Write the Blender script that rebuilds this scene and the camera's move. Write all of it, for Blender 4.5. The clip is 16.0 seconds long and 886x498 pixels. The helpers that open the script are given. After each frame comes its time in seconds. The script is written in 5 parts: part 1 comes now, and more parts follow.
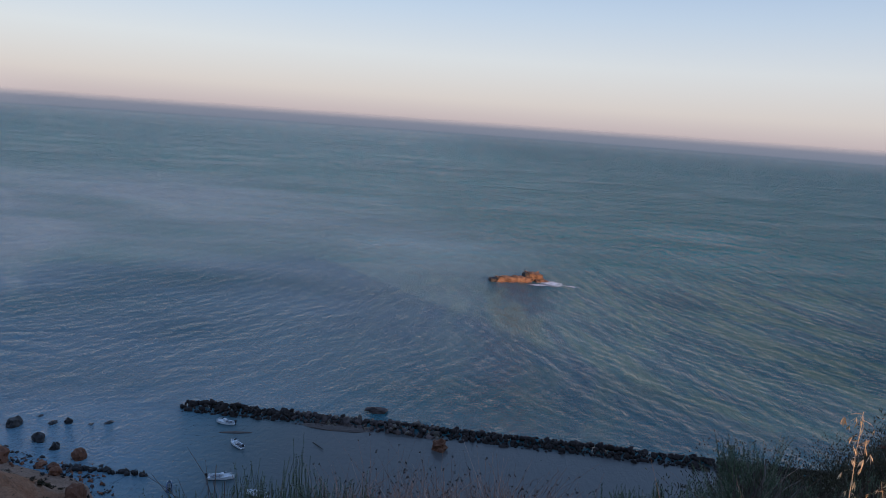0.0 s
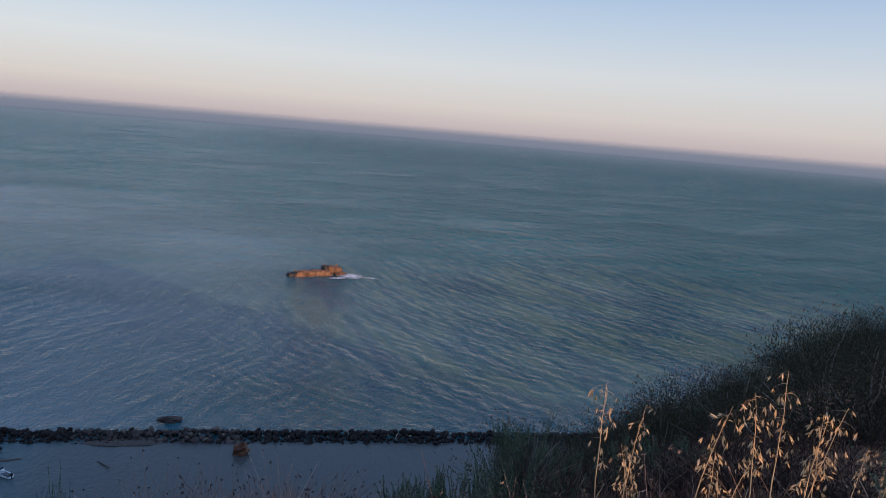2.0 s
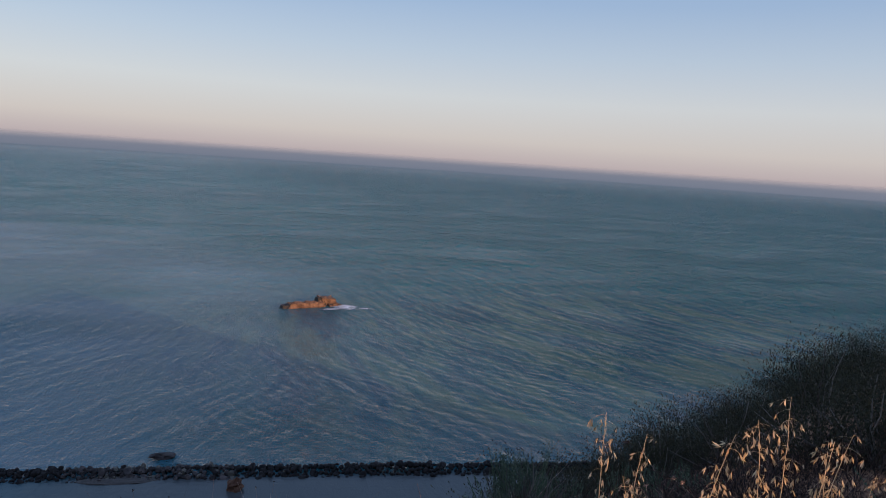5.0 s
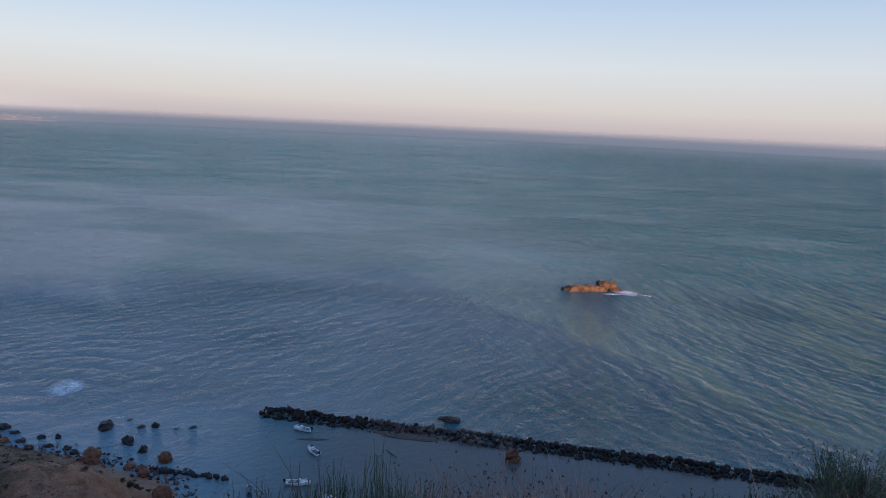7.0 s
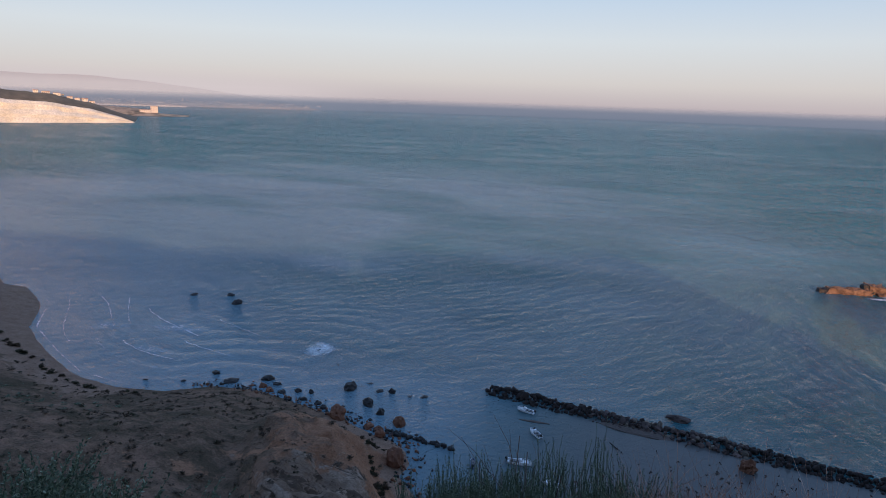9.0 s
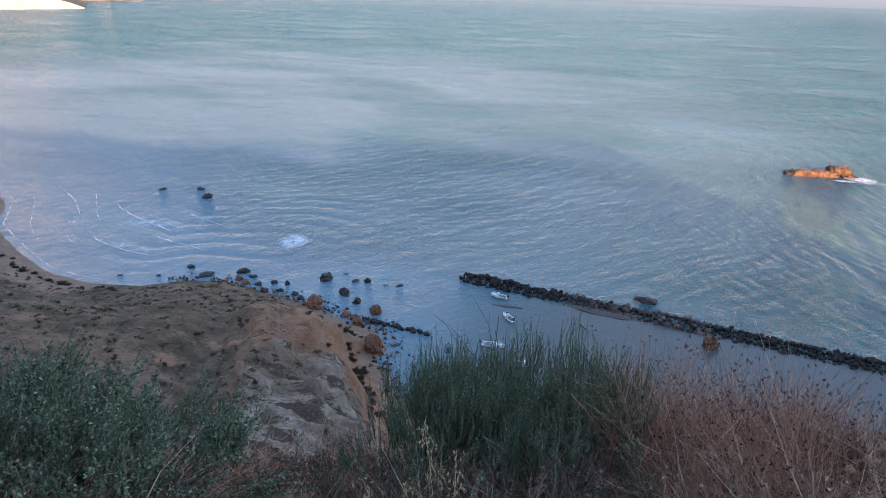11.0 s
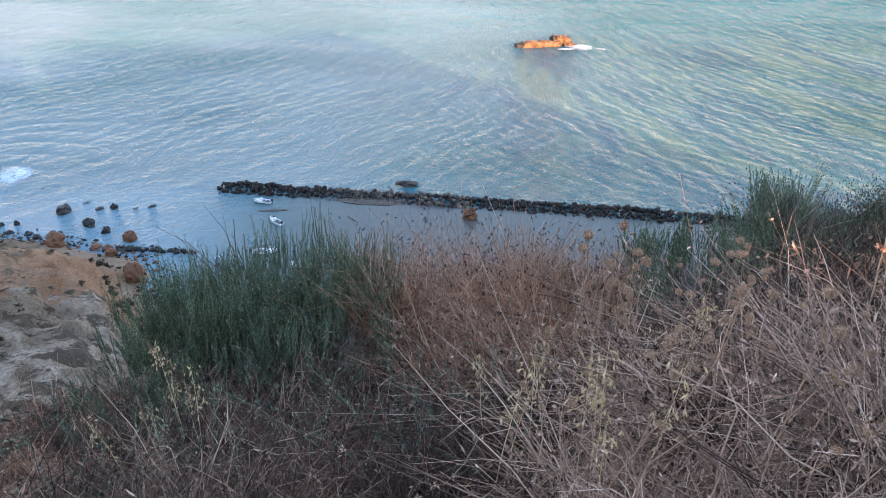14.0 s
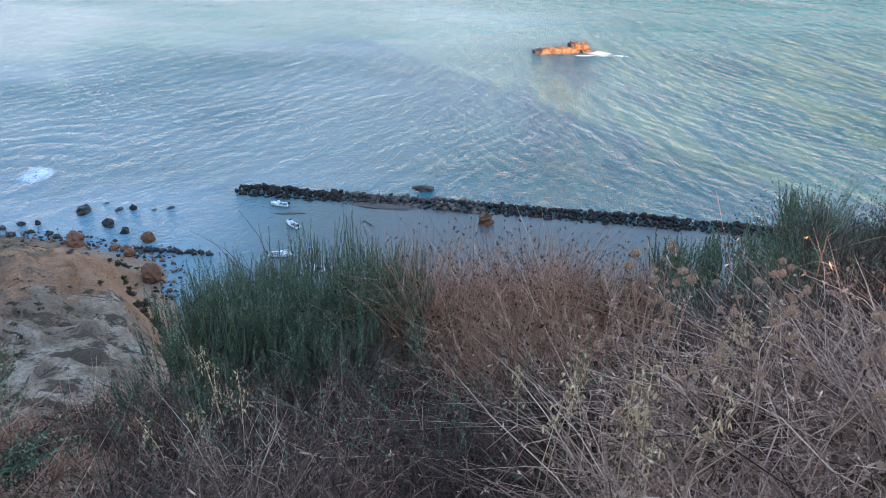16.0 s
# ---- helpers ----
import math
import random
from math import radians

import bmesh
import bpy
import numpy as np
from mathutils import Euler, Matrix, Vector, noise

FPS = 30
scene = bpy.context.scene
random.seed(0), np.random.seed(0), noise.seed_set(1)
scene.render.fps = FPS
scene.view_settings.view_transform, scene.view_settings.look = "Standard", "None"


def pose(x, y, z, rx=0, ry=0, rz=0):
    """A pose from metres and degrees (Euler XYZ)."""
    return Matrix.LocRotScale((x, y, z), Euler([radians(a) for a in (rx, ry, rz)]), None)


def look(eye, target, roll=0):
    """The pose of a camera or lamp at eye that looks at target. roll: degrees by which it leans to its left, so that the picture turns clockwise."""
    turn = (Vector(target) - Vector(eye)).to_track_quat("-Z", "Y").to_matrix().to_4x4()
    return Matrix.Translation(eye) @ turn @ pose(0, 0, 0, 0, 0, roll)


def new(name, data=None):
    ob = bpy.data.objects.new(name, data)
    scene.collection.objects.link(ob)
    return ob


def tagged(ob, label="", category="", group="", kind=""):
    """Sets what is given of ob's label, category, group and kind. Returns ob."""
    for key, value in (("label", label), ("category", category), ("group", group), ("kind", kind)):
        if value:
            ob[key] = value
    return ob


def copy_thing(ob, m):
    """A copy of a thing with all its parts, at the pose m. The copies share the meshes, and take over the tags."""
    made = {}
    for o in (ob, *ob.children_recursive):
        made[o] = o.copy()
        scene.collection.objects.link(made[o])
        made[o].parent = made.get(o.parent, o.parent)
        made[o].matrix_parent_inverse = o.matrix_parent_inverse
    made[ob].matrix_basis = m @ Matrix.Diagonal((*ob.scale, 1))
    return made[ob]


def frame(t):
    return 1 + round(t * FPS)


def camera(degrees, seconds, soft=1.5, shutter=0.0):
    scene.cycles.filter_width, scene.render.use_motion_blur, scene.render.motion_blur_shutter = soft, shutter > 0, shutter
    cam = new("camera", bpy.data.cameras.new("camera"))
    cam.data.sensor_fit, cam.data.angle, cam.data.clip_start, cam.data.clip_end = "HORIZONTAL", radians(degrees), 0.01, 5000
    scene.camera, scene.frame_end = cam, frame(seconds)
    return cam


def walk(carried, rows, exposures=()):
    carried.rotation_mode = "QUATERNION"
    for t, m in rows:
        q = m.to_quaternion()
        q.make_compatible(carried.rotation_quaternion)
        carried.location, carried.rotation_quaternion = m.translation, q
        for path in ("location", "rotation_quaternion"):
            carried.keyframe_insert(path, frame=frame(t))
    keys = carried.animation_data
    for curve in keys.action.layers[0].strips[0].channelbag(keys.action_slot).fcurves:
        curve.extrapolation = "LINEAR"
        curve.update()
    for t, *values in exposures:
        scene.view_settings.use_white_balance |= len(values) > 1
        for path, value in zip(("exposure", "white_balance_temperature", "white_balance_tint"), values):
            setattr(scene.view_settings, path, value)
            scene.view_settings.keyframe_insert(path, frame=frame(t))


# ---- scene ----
PATH = [
    (0.0, 0.068, -0.112, 70.245, 79.94, -4.06, 0.72),
    (0.5, 0.125, -0.083, 70.236, 80.05, -4.64, -3.82),
    (1.0, 0.173, -0.057, 70.224, 80.13, -5.11, -9.34),
    (1.5, 0.204, -0.049, 70.229, 80.17, -4.84, -11.95),
    (2.0, 0.243, -0.047, 70.253, 80.60, -4.70, -15.36),
    (2.5, 0.279, -0.057, 70.280, 81.54, -4.16, -20.05),
    (3.0, 0.254, -0.015, 70.267, 82.41, -4.00, -21.87),
    (3.2, 0.311, -0.010, 70.257, 82.61, -3.80, -22.34),
    (5.5, 0.201, 0.004, 70.247, 82.69, -3.67, -11.39),
    (6.0, 0.079, -0.019, 70.273, 82.23, -3.33, -5.47),
    (6.5, -0.012, -0.114, 70.184, 81.53, -2.85, 0.43),
    (7.0, 0.013, -0.114, 70.159, 80.38, -2.68, 6.25),
    (7.5, 0.045, -0.018, 70.062, 79.60, -2.08, 14.76),
    (8.0, 0.063, 0.055, 69.993, 79.20, -1.86, 21.63),
    (8.2, 0.051, 0.073, 69.989, 79.11, -1.78, 23.53),
    (10.3, -0.040, -0.109, 70.129, 75.09, -1.20, 25.02),
    (10.5, -0.043, -0.073, 70.075, 72.50, -1.24, 23.98),
    (11.0, -0.037, -0.026, 70.008, 69.84, -1.40, 22.25),
    (11.5, -0.031, -0.026, 69.998, 68.83, -1.52, 21.25),
    (12.0, -0.022, -0.025, 69.998, 68.11, -1.45, 20.99),
    (12.5, -0.001, -0.000, 70.000, 67.23, -0.38, 19.57),
    (13.0, 0.127, 0.092, 69.936, 66.07, -1.85, 9.61),
    (13.5, 0.182, 0.156, 69.932, 64.53, -1.29, 2.74),
    (14.0, 0.178, 0.151, 69.906, 61.98, -0.86, 1.91),
    (14.5, 0.128, 0.214, 69.884, 59.72, -1.47, 1.16),
    (15.0, 0.250, 0.217, 69.911, 59.62, -1.72, -3.27),
    (15.5, 0.251, 0.132, 69.932, 60.26, -2.73, -4.40),
    (16.0, 0.055, 0.064, 69.986, 62.35, -1.04, 3.33),
]
cam = camera(63.19, 16.0, 0.6)
EXPOSURES = [(0, 0.18, 5800, 10), (3.2, 0.14, 5850, 10), (5.3, 0.03, 5850, 10), (6.3, 0.06, 5800, 10), (7.0, 0.22, 5750, 10), (8.2, 0.18, 5750, 10), (10.3, 0.15, 5600, 8), (10.6, 0.95, 5900, 8), (11.0, 1.45, 6450, 9), (12.5, 1.87, 6850, 9), (14.0, 2.15, 6950, 5), (15.0, 2.4, 6750, 3), (15.5, 2.3, 6650, 3), (16.0, 2.05, 6500, 2)]
walk(cam, [(t, pose(*p)) for t, *p in PATH], EXPOSURES)
import functools

# sky, sun and exposure ----------------------------------------------------
SUN_AZ, SUN_EL = 148.0, 14.0      # compass: 0 ahead, 90 right; the sun stands behind, to the right

world = bpy.data.worlds.new("evening_sky")
scene.world = world
world.use_nodes = True
wt = world.node_tree
wt.nodes.clear()
w_out = wt.nodes.new("ShaderNodeOutputWorld")
w_bg = wt.nodes.new("ShaderNodeBackground")
w_sky = wt.nodes.new("ShaderNodeTexSky")
w_sky.sky_type = "NISHITA"
w_sky.sun_disc = False
w_sky.sun_elevation = radians(SUN_EL)
w_sky.sun_rotation = radians(SUN_AZ)
w_sky.dust_density = 2.0
w_geo = wt.nodes.new("ShaderNodeTexCoord")
w_sep = wt.nodes.new("ShaderNodeSeparateXYZ")
w_ramp = wt.nodes.new("ShaderNodeValToRGB")
w_scale = wt.nodes.new("ShaderNodeVectorMath")
w_scale.operation = "SCALE"
w_scale.inputs["Scale"].default_value = 0.10
w_mix = wt.nodes.new("ShaderNodeMix")
w_mix.data_type = "RGBA"
w_mix.inputs["Factor"].default_value = 0.8
stops = [(0.0, (0.60, 0.47, 0.44)), (0.030, (0.72, 0.61, 0.53)), (0.085, (0.72, 0.685, 0.64)),
         (0.145, (0.56, 0.61, 0.66)), (0.21, (0.40, 0.50, 0.64)), (0.35, (0.31, 0.45, 0.68)), (1.0, (0.20, 0.34, 0.64))]
els = w_ramp.color_ramp.elements
els[0].position, els[0].color = stops[0][0], (*stops[0][1], 1)
els[1].position, els[1].color = stops[-1][0], (*stops[-1][1], 1)
for pos, col in stops[1:-1]:
    e = els.new(pos)
    e.color = (*col, 1)
wt.links.new(w_geo.outputs["Generated"], w_sep.inputs[0])
wt.links.new(w_sep.outputs["Z"], w_ramp.inputs[0])
wt.links.new(w_sky.outputs[0], w_scale.inputs[0])
wt.links.new(w_scale.outputs[0], w_mix.inputs["A"])
wt.links.new(w_ramp.outputs[0], w_mix.inputs["B"])
wt.links.new(w_mix.outputs["Result"], w_bg.inputs["Color"])
w_bg.inputs["Strength"].default_value = 1.0
wt.links.new(w_bg.outputs[0], w_out.inputs[0])

sun_dir = Vector((math.sin(radians(SUN_AZ)) * math.cos(radians(SUN_EL)),
                  math.cos(radians(SUN_AZ)) * math.cos(radians(SUN_EL)), math.sin(radians(SUN_EL))))
sun_data = bpy.data.lights.new("sun", "SUN")
sun_data.energy, sun_data.angle, sun_data.color = 4.4, radians(0.9), (1.0, 0.54, 0.27)
sun = new("sun", sun_data)
sun.matrix_world = look(sun_dir * 300, (0, 0, 0))


# materials -----------------------------------------------------------------
class Mat:
    """A small builder round one node material."""

    def __init__(self, name, rough=0.8, metal=0.0, spec=0.5):
        self.m = bpy.data.materials.new(name)
        self.m.use_nodes = True
        self.t = self.m.node_tree
        self.b = self.t.nodes["Principled BSDF"]
        self.b.inputs["Roughness"].default_value = rough
        self.b.inputs["Metallic"].default_value = metal
        self.b.inputs["Specular IOR Level"].default_value = spec
        self.co = None

    def node(self, kind, **values):
        n = self.t.nodes.new(kind)
        for k, v in values.items():
            n.inputs[k].default_value = v
        return n

    def link(self, a, b):
        self.t.links.new(a, b)
        return b

    def coords(self, stretch=(1, 1, 1), turn=0.0, which="Object"):
        c = self.node("ShaderNodeTexCoord")
        m = self.node("ShaderNodeMapping")
        m.inputs["Scale"].default_value = stretch
        m.inputs["Rotation"].default_value = (0, 0, radians(turn))
        self.link(c.outputs[which], m.inputs["Vector"])
        return m.outputs[0]

    def noise(self, scale, detail=5, rough=0.55, co=None, dist=0.0):
        n = self.node("ShaderNodeTexNoise", Scale=scale, Detail=detail, Roughness=rough, Distortion=dist)
        self.link(co if co is not None else self.coords(), n.inputs["Vector"])
        return n.outputs["Fac"]

    def ramp(self, fac, *stops):
        r = self.node("ShaderNodeValToRGB")
        e = r.color_ramp.elements
        e[0].position, e[0].color = stops[0][0], (*stops[0][1], 1)
        e[1].position, e[1].color = stops[-1][0], (*stops[-1][1], 1)
        for p, c in stops[1:-1]:
            e.new(p).color = (*c, 1)
        self.link(fac, r.inputs[0])
        return r.outputs[0]

    def rangemap(self, fac, a, b, c=0.0, d=1.0):
        n = self.node("ShaderNodeMapRange")
        n.inputs["From Min"].default_value, n.inputs["From Max"].default_value = a, b
        n.inputs["To Min"].default_value, n.inputs["To Max"].default_value = c, d
        self.link(fac, n.inputs["Value"])
        return n.outputs[0]

    def math(self, op, a, b):
        n = self.node("ShaderNodeMath")
        n.operation = op
        for i, v in enumerate((a, b)):
            if isinstance(v, (int, float)):
                n.inputs[i].default_value = v
            else:
                self.link(v, n.inputs[i])
        return n.outputs[0]

    def mix(self, fac, a, b, how="MIX"):
        n = self.node("ShaderNodeMix")
        n.data_type, n.blend_type = "RGBA", how
        for sock, v in (("Factor", fac), ("A", a), ("B", b)):
            if isinstance(v, (int, float)):
                n.inputs[sock].default_value = v
            elif isinstance(v, tuple):
                n.inputs[sock].default_value = (*v, 1)
            else:
                self.link(v, n.inputs[sock])
        return n.outputs["Result"]

    def attr(self, name):
        n = self.node("ShaderNodeAttribute")
        n.attribute_name = name
        return n.outputs["Fac"]

    def island(self):
        return self.node("ShaderNodeNewGeometry").outputs["Random Per Island"]

    def object_random(self):
        return self.node("ShaderNodeObjectInfo").outputs["Random"]

    def base(self, col):
        if isinstance(col, tuple):
            self.b.inputs["Base Color"].default_value = (*col, 1)
        else:
            self.link(col, self.b.inputs["Base Color"])
        return self

    def bump(self, fac, strength=0.4, dist=0.1, after=None):
        n = self.node("ShaderNodeBump", Strength=strength, Distance=dist)
        self.link(fac, n.inputs["Height"])
        if after is not None:
            self.link(after, n.inputs["Normal"])
        self.link(n.outputs[0], self.b.inputs["Normal"])
        return n.outputs[0]


def stem_material(name, low, mid, high, rough=0.75):
    """Dry or green plant matter, each stem of its own tone."""
    k = Mat(name, rough, spec=0.25)
    c = k.ramp(k.island(), (0.0, low), (0.38, tuple(0.3 * p + 0.5 * q for p, q in zip(low, mid))), (0.68, mid), (1.0, high))
    g = k.noise(3.0, 3)
    k.base(k.mix(k.rangemap(g, 0.3, 0.7, 0.0, 0.45), c, tuple(v * 0.55 for v in mid)))
    return k.m


def rock_material(name, dark, light, scale=0.6, rough=0.85, vary=(0.8, 1.2)):
    k = Mat(name, rough, spec=0.3)
    big = k.noise(scale, 6, 0.6)
    fine = k.noise(scale * 9, 4, 0.6)
    c = k.ramp(big, (0.3, dark), (0.7, light))
    c = k.mix(k.rangemap(fine, 0.35, 0.7, 0.0, 0.5), c, tuple(v * 0.5 for v in dark))
    tint = k.rangemap(k.object_random(), 0, 1, *vary)
    h = k.node("ShaderNodeHueSaturation")
    k.link(tint, h.inputs["Value"])
    k.link(c, h.inputs["Color"])
    k.base(h.outputs[0])
    k.bump(k.math("ADD", k.math("MULTIPLY", big, 2.0), fine), 0.7, 0.25 / max(scale, 0.1) * 0.3)
    return k.m


def sea_material():
    k = Mat("sea_water", 1.0, spec=0.0)
    # coordinates that follow the crests: across them, and along them
    crest = k.node("ShaderNodeCombineXYZ")
    k.link(k.attr("across"), crest.inputs["X"])
    k.link(k.attr("along"), crest.inputs["Y"])

    def waves(scale, detail, rough, long, dist=0.4):
        m = k.node("ShaderNodeMapping")
        m.inputs["Scale"].default_value = (1.0, long, 1.0)
        k.link(crest.outputs[0], m.inputs["Vector"])
        return k.noise(scale, detail, rough, m.outputs[0], dist)

    def ridged(n):
        return k.math("SUBTRACT", 1.0, k.math("ABSOLUTE", k.math("MULTIPLY", k.math("SUBTRACT", n, 0.5), 3.0), 0.0))

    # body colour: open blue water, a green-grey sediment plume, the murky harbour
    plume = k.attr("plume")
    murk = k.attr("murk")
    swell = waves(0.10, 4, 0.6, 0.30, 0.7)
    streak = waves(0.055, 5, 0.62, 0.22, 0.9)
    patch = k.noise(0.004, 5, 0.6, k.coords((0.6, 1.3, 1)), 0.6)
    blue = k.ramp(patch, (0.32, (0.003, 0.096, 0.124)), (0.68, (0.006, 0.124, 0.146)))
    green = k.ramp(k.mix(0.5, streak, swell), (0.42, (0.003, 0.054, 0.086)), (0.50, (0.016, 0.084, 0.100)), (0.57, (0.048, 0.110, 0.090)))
    # deep: the same water in a darker body colour
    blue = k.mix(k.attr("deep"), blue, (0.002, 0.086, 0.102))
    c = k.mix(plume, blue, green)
    # pale sand off the beach, plus reflected sky painted into the lee's body colour
    c = k.mix(k.attr("shoal_sheen"), c, (0.140, 0.222, 0.272))
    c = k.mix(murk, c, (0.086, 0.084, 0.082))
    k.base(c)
    # wind waves too short for the mesh, combed along the crests, and the chop further out
    gust = k.rangemap(k.noise(0.012, 3, 0.5, k.coords((0.7, 1.2, 1)), 0.8), 0.3, 0.7, 0.55, 1.35)
    train = ridged(waves(0.36, 3, 0.60, 0.15, 0.35))
    chop = ridged(waves(0.75, 3, 0.60, 0.22, 0.4))
    ripple = k.noise(0.85, 4, 0.65, k.coords((0.7, 1.0, 1), 8), 0.5)
    roll = k.noise(0.075, 3, 0.55, k.coords((1.0, 0.75, 1), 14), 0.6)
    heave = k.noise(0.20, 4, 0.65, k.coords((0.9, 0.8, 1), 12), 0.6)
    calm = k.rangemap(k.attr("calm"), 0, 1, 1.0, 0.14)
    out = k.attr("offing")
    far = k.math("MULTIPLY", out, k.math("ADD", k.math("MULTIPLY", roll, 4.6), k.math("MULTIPLY", heave, 0.4)))
    wind = k.attr("wind")
    long = k.math("ADD", far, k.math("MULTIPLY", train, k.rangemap(out, 0, 1, 0.25, 0.45)))
    short = k.math("ADD", k.math("MULTIPLY", ripple, 0.50), k.math("MULTIPLY", chop, 0.26))
    hgt = k.math("ADD", k.math("MULTIPLY", long, wind), k.math("MULTIPLY", short, k.rangemap(wind, 0.2, 1.5, 0.82, 1.0)))
    hgt = k.math("MULTIPLY", k.math("MULTIPLY", hgt, calm), gust)
    nrm = k.bump(hgt, 1.0, 1.6)
    # the sky's mirror image on a ruffled surface: weaker at grazing angles than on flat water
    gloss = k.node("ShaderNodeBsdfGlossy")
    k.link(k.rangemap(out, 0, 1, 0.07, 0.12), gloss.inputs["Roughness"])
    k.link(nrm, gloss.inputs["Normal"])
    fr = k.node("ShaderNodeFresnel", IOR=1.33)
    k.link(nrm, fr.inputs["Normal"])
    mx = k.node("ShaderNodeMixShader")
    k.link(k.rangemap(fr.outputs[0], 0.02, 0.90, 0.025, 0.78), mx.inputs[0])
    k.link(k.b.outputs[0], mx.inputs[1])
    k.link(gloss.outputs[0], mx.inputs[2])
    k.link(mx.outputs[0], k.t.nodes["Material Output"].inputs["Surface"])
    return k.m


def ground_material():
    k = Mat("hillside_earth", 0.95, spec=0.15)
    co = k.coords()
    big = k.noise(0.05, 6, 0.6, co)
    mid = k.noise(0.35, 6, 0.65, co)
    fine = k.noise(3.0, 5, 0.65, co)
    grass = k.ramp(big, (0.25, (0.115, 0.078, 0.050)), (0.5, (0.225, 0.140, 0.092)), (0.75, (0.330, 0.190, 0.125)))
    grass = k.mix(k.rangemap(mid, 0.45, 0.62, 0.0, 0.68), grass, (0.082, 0.064, 0.042))
    grass = k.mix(k.rangemap(k.noise(0.9, 4, 0.6, co), 0.55, 0.7, 0.0, 0.5), grass, (0.30, 0.165, 0.115))
    grass = k.mix(k.rangemap(k.noise(0.14, 6, 0.7, k.coords((0.6, 1.0, 1.0))), 0.47, 0.60, 0.0, 0.65), grass, (0.060, 0.050, 0.027))
    band = k.noise(0.26, 7, 0.68, k.coords((0.4, 1.0, 1.6)), 0.35)
    marl = k.ramp(k.noise(0.45, 6, 0.6, co, 0.4), (0.30, (0.25, 0.175, 0.125)), (0.52, (0.38, 0.280, 0.210)), (0.72, (0.48, 0.365, 0.285)))
    marl = k.mix(k.rangemap(k.noise(0.13, 5, 0.6, k.coords((0.7, 1.0, 1.2), 30), 0.5), 0.43, 0.56, 0.0, 0.8), marl, (0.19, 0.122, 0.082))
    # dark lines: overgrown cracks, and the shade under small ledges put into the colour
    crack_shade = k.noise(0.30, 7, 0.70, k.coords((0.38, 1.0, 1.4), 32), 0.5)
    marl = k.mix(k.rangemap(crack_shade, 0.505, 0.56, 0.0, 0.9), marl, (0.070, 0.046, 0.031))
    marl = k.mix(k.rangemap(crack_shade, 0.44, 0.36, 0.0, 0.6), marl, (0.150, 0.098, 0.066))
    clay = k.ramp(mid, (0.3, (0.26, 0.122, 0.066)), (0.7, (0.40, 0.220, 0.132)))
    sand = k.ramp(mid, (0.3, (0.25, 0.150, 0.100)), (0.7, (0.34, 0.225, 0.160)))
    edge = k.math("ADD", k.rangemap(mid, 0.3, 0.7, -0.35, 0.35), k.rangemap(band, 0.3, 0.7, -0.35, 0.35))

    def mask(name):
        return k.rangemap(k.math("ADD", k.attr(name), edge), 0.42, 0.62)

    c = k.mix(mask("clay"), grass, clay)
    c = k.mix(mask("marl"), c, marl)
    c = k.mix(mask("sand"), c, sand)
    c = k.mix(k.rangemap(fine, 0.45, 0.75, 0.0, 0.55), c, (0.05, 0.042, 0.03), "MULTIPLY")
    k.base(c)
    k.bump(k.math("ADD", k.math("MULTIPLY", mid, 2.0), fine), 0.8, 0.5)
    return k.m


M_SEA = sea_material()
M_GROUND = ground_material()
M_BOULDER = rock_material("dark_breakwater_stone", (0.020, 0.0145, 0.0135), (0.098, 0.072, 0.064), 0.7, 0.92, (0.45, 1.9))
M_PALESTONE = rock_material("pale_tan_stone", (0.10, 0.08, 0.062), (0.25, 0.205, 0.16), 0.7, 0.92, (0.6, 1.2))
M_REDROCK = rock_material("red_clay_rock", (0.13, 0.055, 0.032), (0.24, 0.11, 0.06), 0.5)
M_DARKROCK = rock_material("wet_dark_rock", (0.018, 0.017, 0.018), (0.055, 0.048, 0.045), 0.6, 0.6)
M_ORANGE = rock_material("ochre_sandstone", (0.040, 0.022, 0.015), (0.32, 0.190, 0.118), 0.55)
M_CLIFF = rock_material("white_marl_cliff", (0.62, 0.57, 0.45), (0.86, 0.81, 0.68), 0.030, 0.9, (1.0, 1.0))
M_HILL = rock_material("far_hill_scrub", (0.10, 0.09, 0.06), (0.22, 0.18, 0.12), 0.006)
M_GREEN = stem_material("green_shrub_twigs", (0.05, 0.07, 0.034), (0.12, 0.16, 0.08), (0.24, 0.27, 0.145))
M_GREENLEAF = stem_material("green_shrub_leaves", (0.050, 0.070, 0.042), (0.155, 0.190, 0.125), (0.33, 0.36, 0.25))
M_OLIVE = stem_material("olive_scrub_leaves", (0.032, 0.030, 0.016), (0.064, 0.058, 0.031), (0.12, 0.098, 0.055))
M_WOOD = stem_material("shrub_wood", (0.1, 0.078, 0.066), (0.2, 0.16, 0.138), (0.36, 0.3, 0.26))
M_RUST = stem_material("rust_brown_dry_stems", (0.12, 0.048, 0.028), (0.52, 0.255, 0.155), (0.88, 0.55, 0.39))
M_DRY = stem_material("grey_brown_dry_stems", (0.085, 0.045, 0.032), (0.49, 0.29, 0.21), (0.88, 0.61, 0.47))
# darker copies of the dry and rust stems, with gap shade in their colour
M_DIMDRY = stem_material("shade_toned_dry_stems", (0.022, 0.011, 0.008), (0.17, 0.093, 0.068), (0.58, 0.365, 0.28))
M_DARKRUST = stem_material("shade_toned_rust_stems", (0.022, 0.01, 0.007), (0.13, 0.058, 0.039), (0.4, 0.205, 0.145))
M_DARKDRY = stem_material("dead_brush_and_gap_shade", (0.010, 0.0058, 0.0044), (0.045, 0.024, 0.018), (0.24, 0.135, 0.10))
